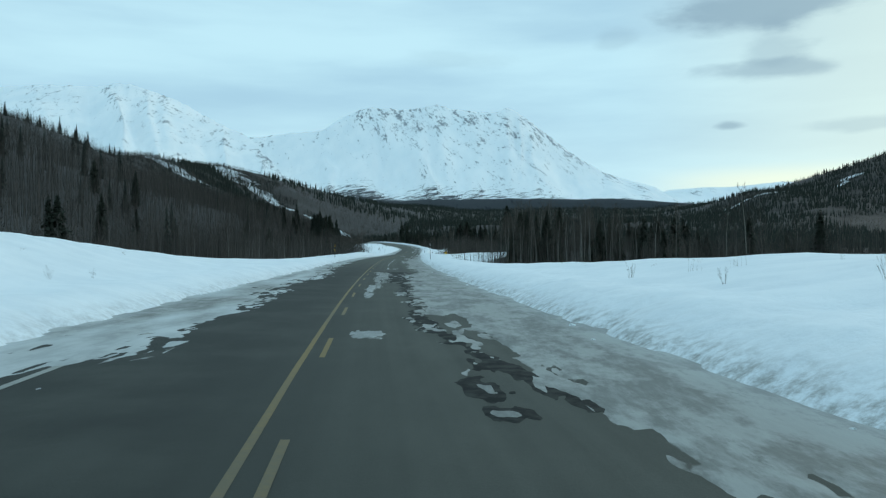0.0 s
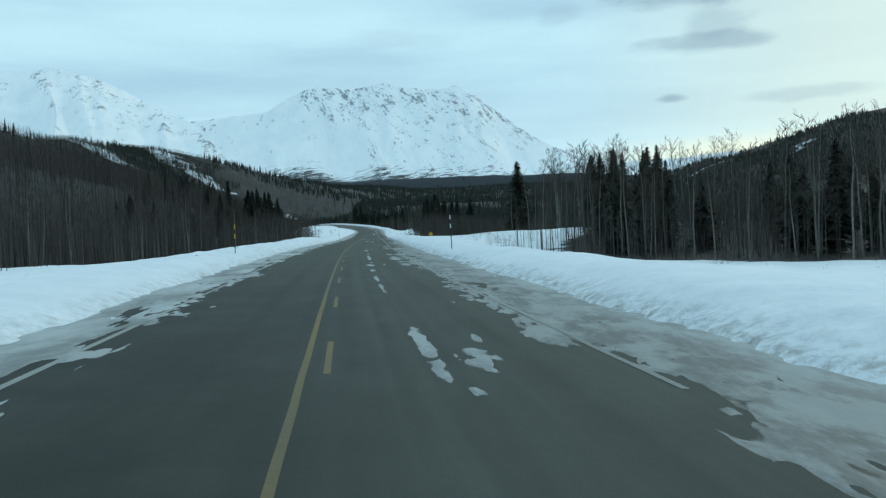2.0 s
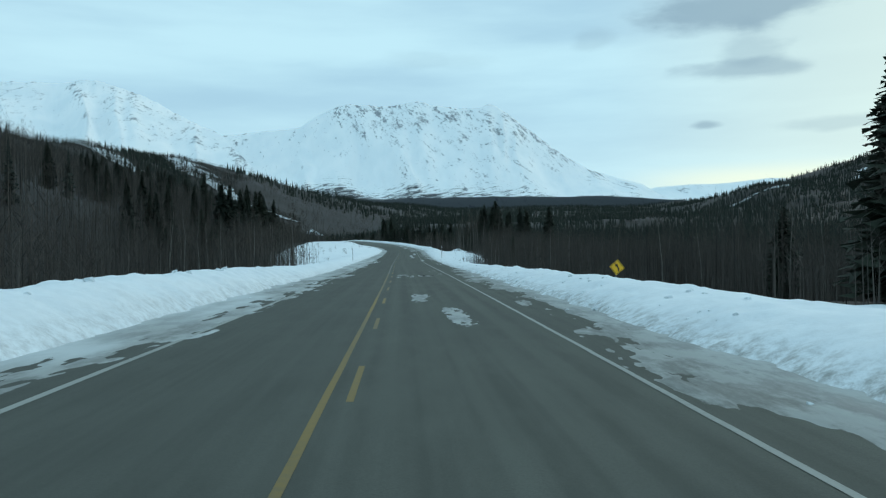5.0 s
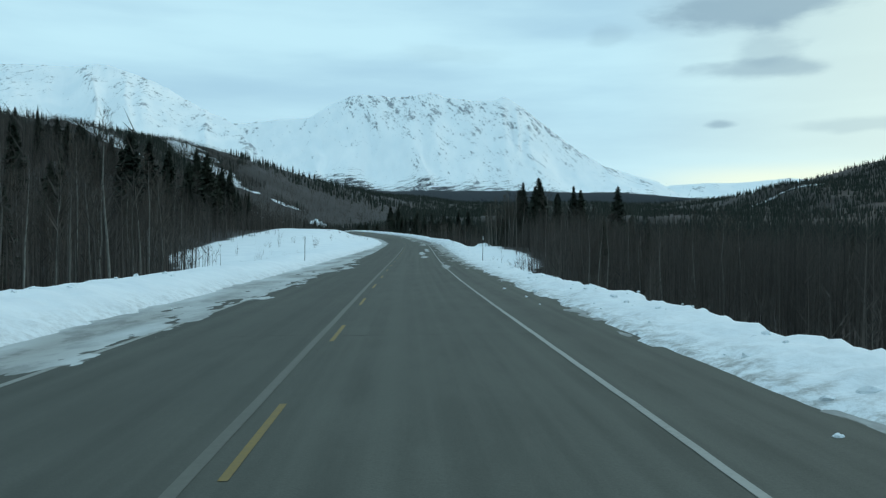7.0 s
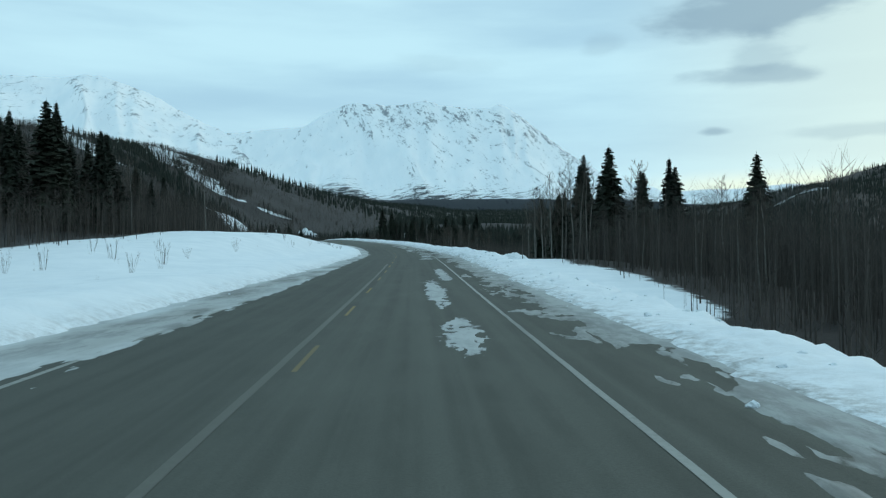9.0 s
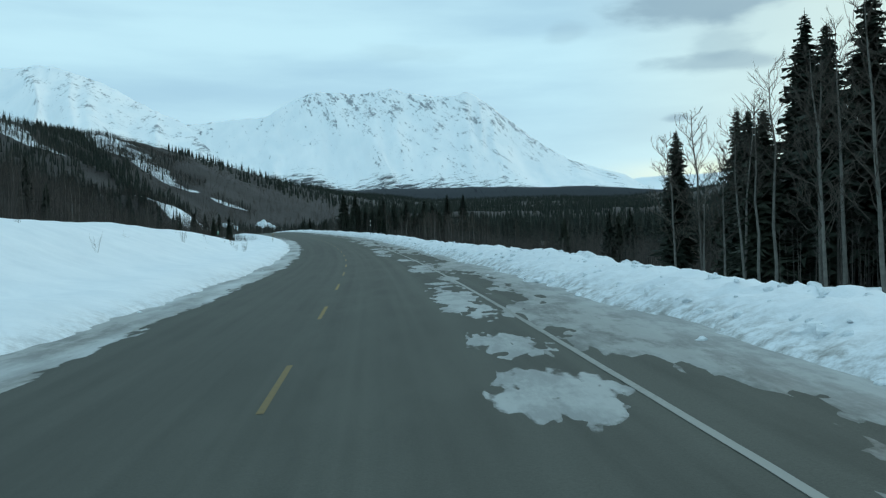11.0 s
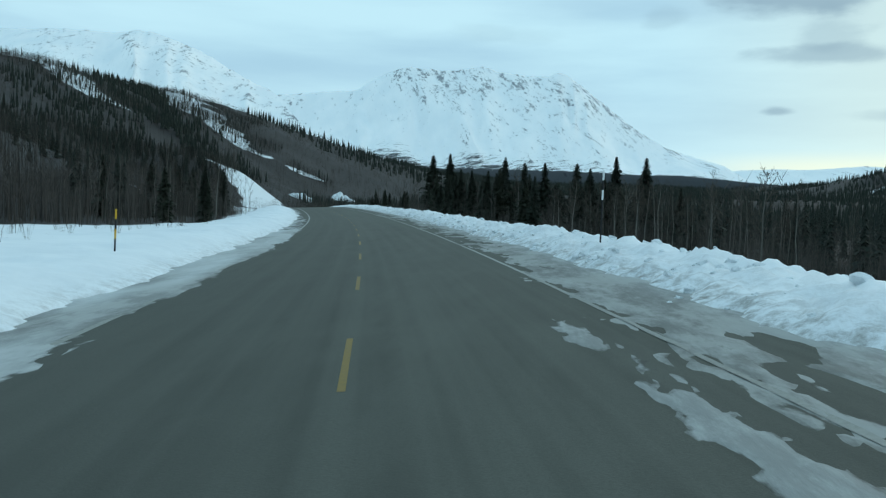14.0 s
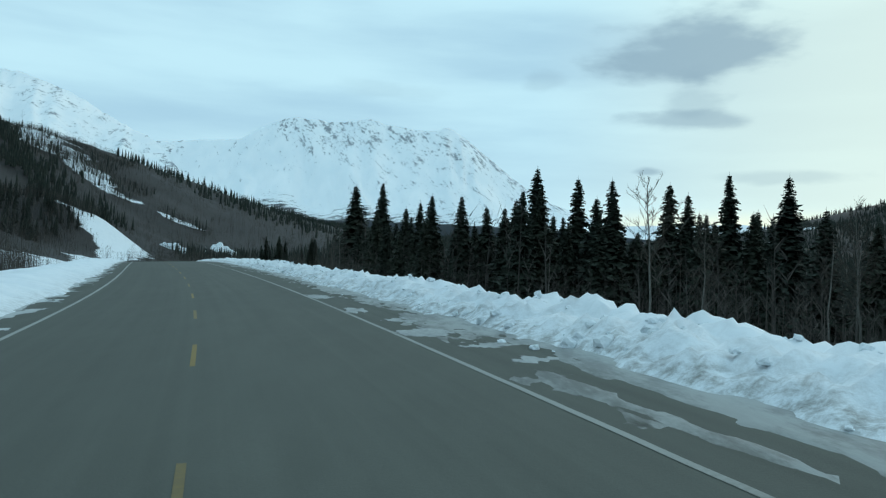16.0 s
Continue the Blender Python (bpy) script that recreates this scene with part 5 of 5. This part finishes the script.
for s0, l0, h0 in ((331, 13.4, 3.6), (330.5, 14, 4.6), (333, 16, 6.2), (329, 14.5, 6.0), (335, 17, 7.2), (327, 14, 6.6), (331, 18, 8.0), (325, 14.5, 6.6), (328, 17, 8.0), (323, 15, 7.6), (341, 18, 8.0), (338.5, 15.5, 6.4), (344, 18, 6.4)):
    xk, yk, _ = on_road(s0, l0)
    aspen(float(xk), float(yk), h0 + 0.6)

# ================= things by the road =================


def bm_mesh(name, build, mat):
    bm = bmesh.new()
    build(bm)
    me = bpy.data.meshes.new(name)
    bm.to_mesh(me)
    bm.free()
    me.materials.append(mat)
    return me


def rod(z0, z1, rad, sides=10):
    def build(bm):
        bmesh.ops.create_cone(bm, cap_ends=True, segments=sides, radius1=rad, radius2=rad, depth=z1 - z0, matrix=Matrix.Translation((0, 0, (z0 + z1) / 2)))
        bmesh.ops.bevel(bm, geom=[e for e in bm.edges if abs(e.verts[0].co.z - e.verts[1].co.z) < 1e-5], offset=rad * 0.25, segments=1, affect="EDGES")
    return build


def at_verge(s, l):
    x, y, z, _ = verge(np.array([float(s)]), np.array([float(l)]))
    return float(x[0]), float(y[0]), float(z[0])


M_POLEY = plain("yellow_reflective_band", (0.62, 0.36, 0.03), 0.5, 0.1)


def snow_pole(s, l, top, band, label, tilt=0.0):
    """A slim marker for the plough: dark shaft, two bright bands near the top."""
    x, y, z = at_verge(s, l)
    high = max(1.0, top - z)
    e = new("snow_pole")
    rad = 0.022
    part("shaft", bm_mesh("pole_shaft", rod(-0.6, high - 0.75, rad), M_BLACK), e, "dark painted shaft")
    part("upper_band", bm_mesh("pole_band", rod(high - 0.25, high, rad * 1.15), band), e, "bright reflective band")
    part("black_band", bm_mesh("pole_black", rod(high - 0.50, high - 0.25, rad), M_BLACK), e, "black painted band")
    part("lower_band", bm_mesh("pole_band", rod(high - 0.75, high - 0.50, rad * 1.15), band), e, "bright reflective band")
    e.matrix_basis = pose(x, y, z, tilt, tilt * 0.6, 20)
    return tagged(e, label, "snow pole", "snow poles")


snow_pole(100.0, 6.12, 2.76, M_POLEW, "black and white striped snow pole in the bank", -1.0)
snow_pole(98.0, -5.6, 2.71, M_POLEY, "black and yellow striped snow pole in the bank", 2.0)
snow_pole(248.0, 6.3, 3.47, M_POLEW, "black and white striped snow pole in the bank", 1.0)
snow_pole(404.8, 6.15, 7.9, M_POLEW, "tall black and white striped snow pole in the bank", 0.6)
snow_pole(406.0, -6.1, 6.5, M_POLEY, "black and yellow striped snow pole in the bank", 1.0)
snow_pole(247.2, -5.9, 3.35, M_BLACK, "plain dark snow pole in the bank", 0.5)
snow_pole(560.0, 6.4, 12.0, M_POLEW, "black and white striped snow pole in the bank", 1.0)


def plate(points, thick, bevel=0.012):
    def build(bm):
        f = bm.faces.new([bm.verts.new((px, 0, pz)) for px, pz in points])
        ext = bmesh.ops.extrude_face_region(bm, geom=[f])
        bmesh.ops.translate(bm, vec=(0, thick, 0), verts=[g_ for g_ in ext["geom"] if isinstance(g_, bmesh.types.BMVert)])
        bmesh.ops.recalc_face_normals(bm, faces=bm.faces)
    return build


def curve_sign(s, l, mid, half):
    x, y, z = at_verge(s, l)
    e = new("curve_warning_sign")
    up = mid - z
    part("post", bm_mesh("sign_post", rod(-0.6, up + 0.2, 0.03, 8), M_STEEL), e, "weathered steel post")
    k = half * 0.90
    panel = part("panel", bm_mesh("sign_panel", plate([(0, half), (half * 0.05, half * 0.97), (half * 0.97, half * 0.05), (half, 0), (half * 0.97, -half * 0.05), (half * 0.05, -half * 0.97), (0, -half), (-half * 0.05, -half * 0.97), (-half * 0.97, -half * 0.05), (-half, 0), (-half * 0.97, half * 0.05), (-half * 0.05, half * 0.97)], 0.012), M_SIGN), e, "yellow diamond panel")
    panel.matrix_basis = pose(0, -0.05, up)
    # bent arrow, and the thin border
    t = half * 0.11
    arrow = part("arrow", bm_mesh("sign_arrow", plate([(t * 1.2, -half * 0.5), (t * 2.9, -half * 0.5), (t * 2.9, -half * 0.12), (t * 0.2, half * 0.22), (t * 1.1, half * 0.34), (-half * 0.32, half * 0.46), (-half * 0.24, half * 0.06), (-t * 1.1, half * 0.13), (t * 1.2, -half * 0.2)], 0.004), M_BLACK), panel, "black arrow bent to the left")
    arrow.matrix_basis = pose(0, -0.005, 0)
    for q in range(4):
        edge = part("border_line", bm_mesh("sign_border", plate([(-k * 0.66, 0), (k * 0.66, 0), (k * 0.66, 0.018), (-k * 0.66, 0.018)], 0.004), M_BLACK), panel, "thin black border")
        edge.matrix_basis = pose(0, -0.005, 0, 0, 45 + 90 * q, 0) @ pose(0, 0, k * 0.68)
    e.matrix_basis = pose(x, y, z, 0, 7.0, 4)
    return tagged(e, "yellow diamond curve warning sign on a steel post", "road sign")


curve_sign(174, 10.4, 1.62, 0.36)


def mile_marker(s, l, high):
    x, y, z = at_verge(s, l)
    e = new("mile_marker")
    part("post", bm_mesh("marker_post", rod(-0.5, high, 0.024, 8), M_STEEL), e, "weathered steel post")
    panel = part("panel", bm_mesh("marker_panel", plate([(-0.085, -0.22), (0.085, -0.22), (0.085, 0.22), (-0.085, 0.22)], 0.006), M_GREEN), e, "small green upright panel")
    panel.matrix_basis = pose(0, -0.032, high - 0.2)
    for q, zz in enumerate((0.10, -0.04)):
        mark = part("white_bar", bm_mesh("marker_bar", plate([(-0.045, -0.04), (0.045, -0.04), (0.045, 0.04), (-0.045, 0.04)], 0.003), M_POLEW), panel, "white bar")
        mark.matrix_basis = pose(0, -0.004, zz)
    e.matrix_basis = pose(x, y, z, 2, 3, 8)
    return tagged(e, "small green mile marker on a post in deep snow", "road sign")


mile_marker(403.0, -12.6, 1.3)


# ---- lumps of ploughed snow and ice
def lump_mesh(seed):
    rr = random.Random(seed)
    bm = bmesh.new()
    bmesh.ops.create_icosphere(bm, subdivisions=2, radius=0.5)
    for vert in bm.verts:
        p = vert.co
        n = noise.noise(p * 2.2 + Vector((seed, 0, 0))) * 0.55 + noise.noise(p * 4.5 + Vector((0, seed, 0))) * 0.30
        vert.co = p * (1 + n)
        vert.co.z = max(vert.co.z * 0.75, -0.22)
    me = bpy.data.meshes.new("snow_lump")
    bm.to_mesh(me)
    bm.free()
    me.materials.append(M_LUMP)
    return me


lm = Mat("ploughed_snow_lump", 0.8, 0.2)
lm.colour(lm.mix(lm.ramp(lm.noise(4, 5, 0.65), 0.35, 0.75), SNOW, (0.55, 0.60, 0.63))).bump(lm.noise(16, 4, 0.7), 0.5, 0.04)
M_LUMP = lm.m
LUMPS = [lump_mesh(700 + k) for k in range(6)]
lr = random.Random(5)


def snow_lump(s, l, size, sink):
    if abs(l) < 5.0:
        x, y, z = (float(q) for q in on_road(s, l))
    else:
        x, y, z = at_verge(s, l)
    e = new("snow_lump", LUMPS[lr.randrange(6)])
    e.matrix_basis = pose(x, y, z + size * (0.10 - sink), 0, 0, lr.uniform(0, 360)) @ Matrix.Diagonal((size * lr.uniform(0.8, 1.25), size, size * lr.uniform(0.75, 1.1), 1))
    return tagged(e, "white lump of ploughed snow and ice", "snow lump", "snow lumps")


for q in range(100):
    s = lr.uniform(300, 500) if q % 3 else lr.uniform(130, 300)
    snow_lump(s, float(np.interp(s, FT, R_FOOT)) + lr.uniform(0.3, 2.4), lr.uniform(0.14, 0.36) * (1.0 if s > 300 else 0.7), 0.24)
for q in range(90):
    s = lr.uniform(310, 520)
    snow_lump(s, float(np.interp(s, FT, R_FOOT)) + lr.choice((0.25, 1.7)) + lr.uniform(-0.2, 0.5), lr.uniform(0.10, 0.28), 0.2)
for q in range(46):
    s = lr.uniform(4, 470)
    snow_lump(s, float(np.interp(s, FT, R_FOOT)) - lr.uniform(0.05, 0.7), lr.uniform(0.05, 0.13), 0.02)
for q in range(40):
    s = lr.uniform(90, 225)
    snow_lump(s, -float(np.interp(s, FT, L_FOOT)) - lr.uniform(1.5, 2.2), lr.uniform(0.12, 0.3), 0.12)
for q in range(24):
    s = lr.uniform(20, 460)
    snow_lump(s, -float(np.interp(s, FT, L_FOOT)) + lr.uniform(0.1, 0.8), lr.uniform(0.05, 0.11), 0.02)
for s, l, size in ((16.2, 4.9, 0.16), (322.0, 5.2, 0.3), (451.5, 4.6, 0.14), (450.6, 4.75, 0.15), (413.5, 6.9, 0.5), (462.0, 6.8, 0.55), (457.0, 6.9, 0.5), (198.5, 4.6, 0.07)):
    snow_lump(s, l, size, 0.3 if size > 0.4 else 0.05)


# chunks too small and many to tell apart
def chunk_rows(name, count, s0, s1, offsets, low, high):
    forms = []
    for me in LUMPS:
        co = np.zeros(len(me.vertices) * 3)
        me.vertices.foreach_get("co", co)
        forms.append((co.reshape(-1, 3) * np.array([1, 1, 0.9]), np.array([list(q.vertices) for q in me.polygons])))
    s = rng.uniform(s0, s1, count)
    l = np.interp(s, FT, R_FOOT) + rng.choice(offsets, count) + rng.uniform(-0.3, 0.45, count)
    x, y, z, _ = verge(s, l)
    size = low + (high - low) * rng.uniform(0, 1, count) ** 2.2
    return strew(name, forms, x, y, z - size * 0.08, size, M_LUMP, "small broken chunks of ploughed snow", "snow chunks")


chunk_rows("snow_chunks", 620, 395, 505, (0.1, 0.5, 1.0, 1.5, 1.9), 0.07, 0.34)
chunk_rows("snow_chunks", 420, 300, 395, (0.2, 0.8, 1.5, 1.9), 0.06, 0.24)
chunk_rows("snow_chunks", 320, 150, 300, (0.2, 1.0, 1.7), 0.05, 0.20)

# ---- shrubs and dry stems that stand out of the snow
def shrub(s, l, high, k):
    x, y, z = at_verge(s, l)
    e = new("willow_shrub", SHRUBS[k])
    sc = high / (1.6, 2.2, 2.8, 1.2)[k]
    e.matrix_basis = pose(x, y, z, 0, 0, lr.uniform(0, 360)) @ Matrix.Diagonal((sc * 0.8, sc * 0.8, sc, 1))
    return tagged(e, "bare brown willow shrub standing out of the snow", "shrub", "verge shrubs")


for n_, s0, s1, l0, l1, h0, h1 in ((16, 24, 46, 14, 24, 0.8, 2.0), (3, 12, 24, 8, 11, 0.35, 0.6), (26, 104, 138, 9.5, 17, 0.4, 0.9), (10, 60, 100, 12, 22, 0.5, 1.4), (14, 30, 60, -18, -26, 0.5, 1.6), (5, 14, 30, -8, -12, 0.3, 0.6), (12, 66, 88, -12, -16, 0.7, 1.8), (12, 268, 300, -9, -16, 0.5, 1.2), (12, 318, 345, -8.5, -14, 0.5, 1.1), (9, 346, 375, -9, -15, 0.4, 0.9), (8, 385, 410, -8.5, -12, 0.35, 0.8), (14, 410, 440, -9, -14, 0.4, 1.0), (12, 508, 560, -8, -18, 0.6, 1.6), (8, 232, 262, -9, -16, 0.5, 1.0)):
    for q in range(n_):
        shrub(lr.uniform(s0, s1), lr.uniform(l0, l1), lr.uniform(h0, h1), lr.randrange(4))

def grass_tuft(seed):
    """Thin dry stems that lean apart, one unit high."""
    rr = random.Random(seed)
    v, f = [], []
    for k in range(7):
        x, y, hgt = rr.uniform(-0.4, 0.4), rr.uniform(-0.4, 0.4), rr.uniform(0.4, 1.0)
        dx, dy = rr.gauss(0, 0.16), rr.gauss(0, 0.16)
        w = rr.uniform(0.004, 0.008)
        b = len(v)
        v += [(x - w, y, -0.1), (x + w, y, -0.1), (x + dx * 0.4, y + dy * 0.4, hgt * 0.6), (x + dx * 0.4, y + dy * 0.4 + w, hgt * 0.6), (x + dx * 1.4, y + dy * 1.4, hgt)]
        f += [(b, b + 1, b + 2), (b + 2, b + 3, b + 4)]
        if rr.random() < 0.5:
            v += [(x + dx * 0.3, y, hgt * 0.5), (x + dx * 0.3 + w, y, hgt * 0.5), (x + dx + rr.uniform(-0.15, 0.15), y + rr.uniform(-0.15, 0.15), hgt * 0.85)]
            f.append((len(v) - 3, len(v) - 2, len(v) - 1))
    return np.array(v), np.array(f)


GS = [grass_tuft(580 + k) for k in range(6)]


def stems(name, count, s0, s1, l0, l1, h0, h1):
    s, l = rng.uniform(s0, s1, count), rng.uniform(l0, l1, count)
    x, y, z, _ = verge(s, l)
    strew(name, GS, x, y, z, rng.uniform(h0, h1, count), M_GRASS, "thin dry grass stems poking out of the snow", "dry grass", 0.8)


for s0, l0, high in ((368.3, -8.5, 0.75), (369.0, -9.0, 0.55), (373.5, -8.9, 0.8), (377.2, -8.7, 0.7), (361.3, -7.4, 0.6), (361.6, -6.9, 0.75), (362.8, -6.9, 0.6), (364.8, -8.0, 0.5), (385.4, -9.0, 0.8), (389.0, -9.6, 0.7), (393.0, -8.8, 0.9), (398.0, -9.8, 0.8), (402.5, -8.6, 0.7), (409.0, -9.4, 0.9), (414.0, -8.3, 0.7), (419.0, -9.9, 1.0), (424.0, -8.8, 0.8), (430.0, -9.5, 1.0), (98.9, 26.0, 1.2), (100.4, 28.5, 1.3), (96.0, 28.2, 1.0), (96.5, 30.4, 1.2), (93.8, 30.6, 1.0)):
    shrub(s0, l0, high, int(s0 * 10) % 4)
stems("dry_stems", 260, 98, 122, 9, 17, 0.3, 0.95)
stems("dry_stems", 40, 122, 145, 9, 17, 0.3, 0.75)
stems("dry_stems", 60, 20, 90, 9, 26, 0.25, 0.8)
stems("dry_stems", 50, 10, 90, -26, -8, 0.25, 0.7)
stems("dry_stems", 110, 228, 440, -18, -8, 0.2, 0.6)
stems("dry_stems", 60, 500, 570, -20, -7, 0.4, 1.0)


# ---- a heap of cleared snow at the edge of the woods
def snow_heap(s, l, long, wide, high):
    n, m_ = 26, 40
    u, a = np.meshgrid(np.linspace(0, 1, n), np.linspace(0, 2 * math.pi, m_), indexing="ij")
    rag = 1 + 0.18 * fbm(np.cos(a) * 1.5, np.sin(a) * 1.5, 3, 131)
    px, py = np.cos(a) * u * wide * rag, np.sin(a) * u * long * rag
    pz = high * (1 - u**2) * (1 + 0.15 * fbm(px / 0.8, py / 0.8, 3, 133)) + 0.06 * fbm(px / 0.35, py / 0.35, 3, 135) * (1 - u) - 0.15
    v, f = [], []
    add_grid(v, f, (), px, py, pz)
    e = new("snow_heap", mesh_from("snow_heap", v[0], f[0], M_LUMP))
    x, y, z = at_verge(s, l)
    e.matrix_basis = pose(x, y, z, 0, 0, 0)
    return tagged(e, "low white heap of cleared snow by the woods", "snow heap")


snow_heap(357.5, 17.0, 7.0, 3.2, 2.2)


def snow_mound(x, y, long, wide, high):
    """A heap of snow thrown up beside the far bends."""
    n, m_ = 24, 44
    u, a = np.meshgrid(np.linspace(0, 1, n), np.linspace(0, 2 * math.pi, m_), indexing="ij")
    rag = 1 + 0.25 * fbm(np.cos(a) * 1.5 + x, np.sin(a) * 1.5, 3, 141)
    px, py = np.cos(a) * u * wide * rag, np.sin(a) * u * long * rag
    pz = high * (1 - u**3.0) * (1 + 0.30 * fbm(px / 4.0 + x, py / 4.0, 3, 143)) - 1.2
    v, f = [], []
    add_grid(v, f, (), px, py, pz)
    e = new("snow_heap", mesh_from("snow_heap", v[0], f[0], M_LUMP))
    e.matrix_basis = pose(x, y, ground_z(x, y))
    return tagged(e, "tall uneven heap of cleared snow below the wooded slope", "snow heap")


snow_mound(-150, 958, 6.0, 9.0, 5.0)
snow_mound(-141, 954, 4.0, 5.0, 3.6)
snow_mound(-131, 1026, 7.0, 9.0, 6.2)
snow_mound(-121, 1022, 5.0, 7.0, 4.5)
xa, ya = sown(260, -182, -112, 640, 856, lambda x, y: (cover_at(x, y) < 0.5) & (fbm(x / 12, y / 12, 2, 621) > 0.1))
strew("brush", BR, xa, ya, surface(xa, ya), rng.uniform(1.0, 2.6, len(xa)), M_FARBARE, "low leafless brush on an open snow slope", "brush")
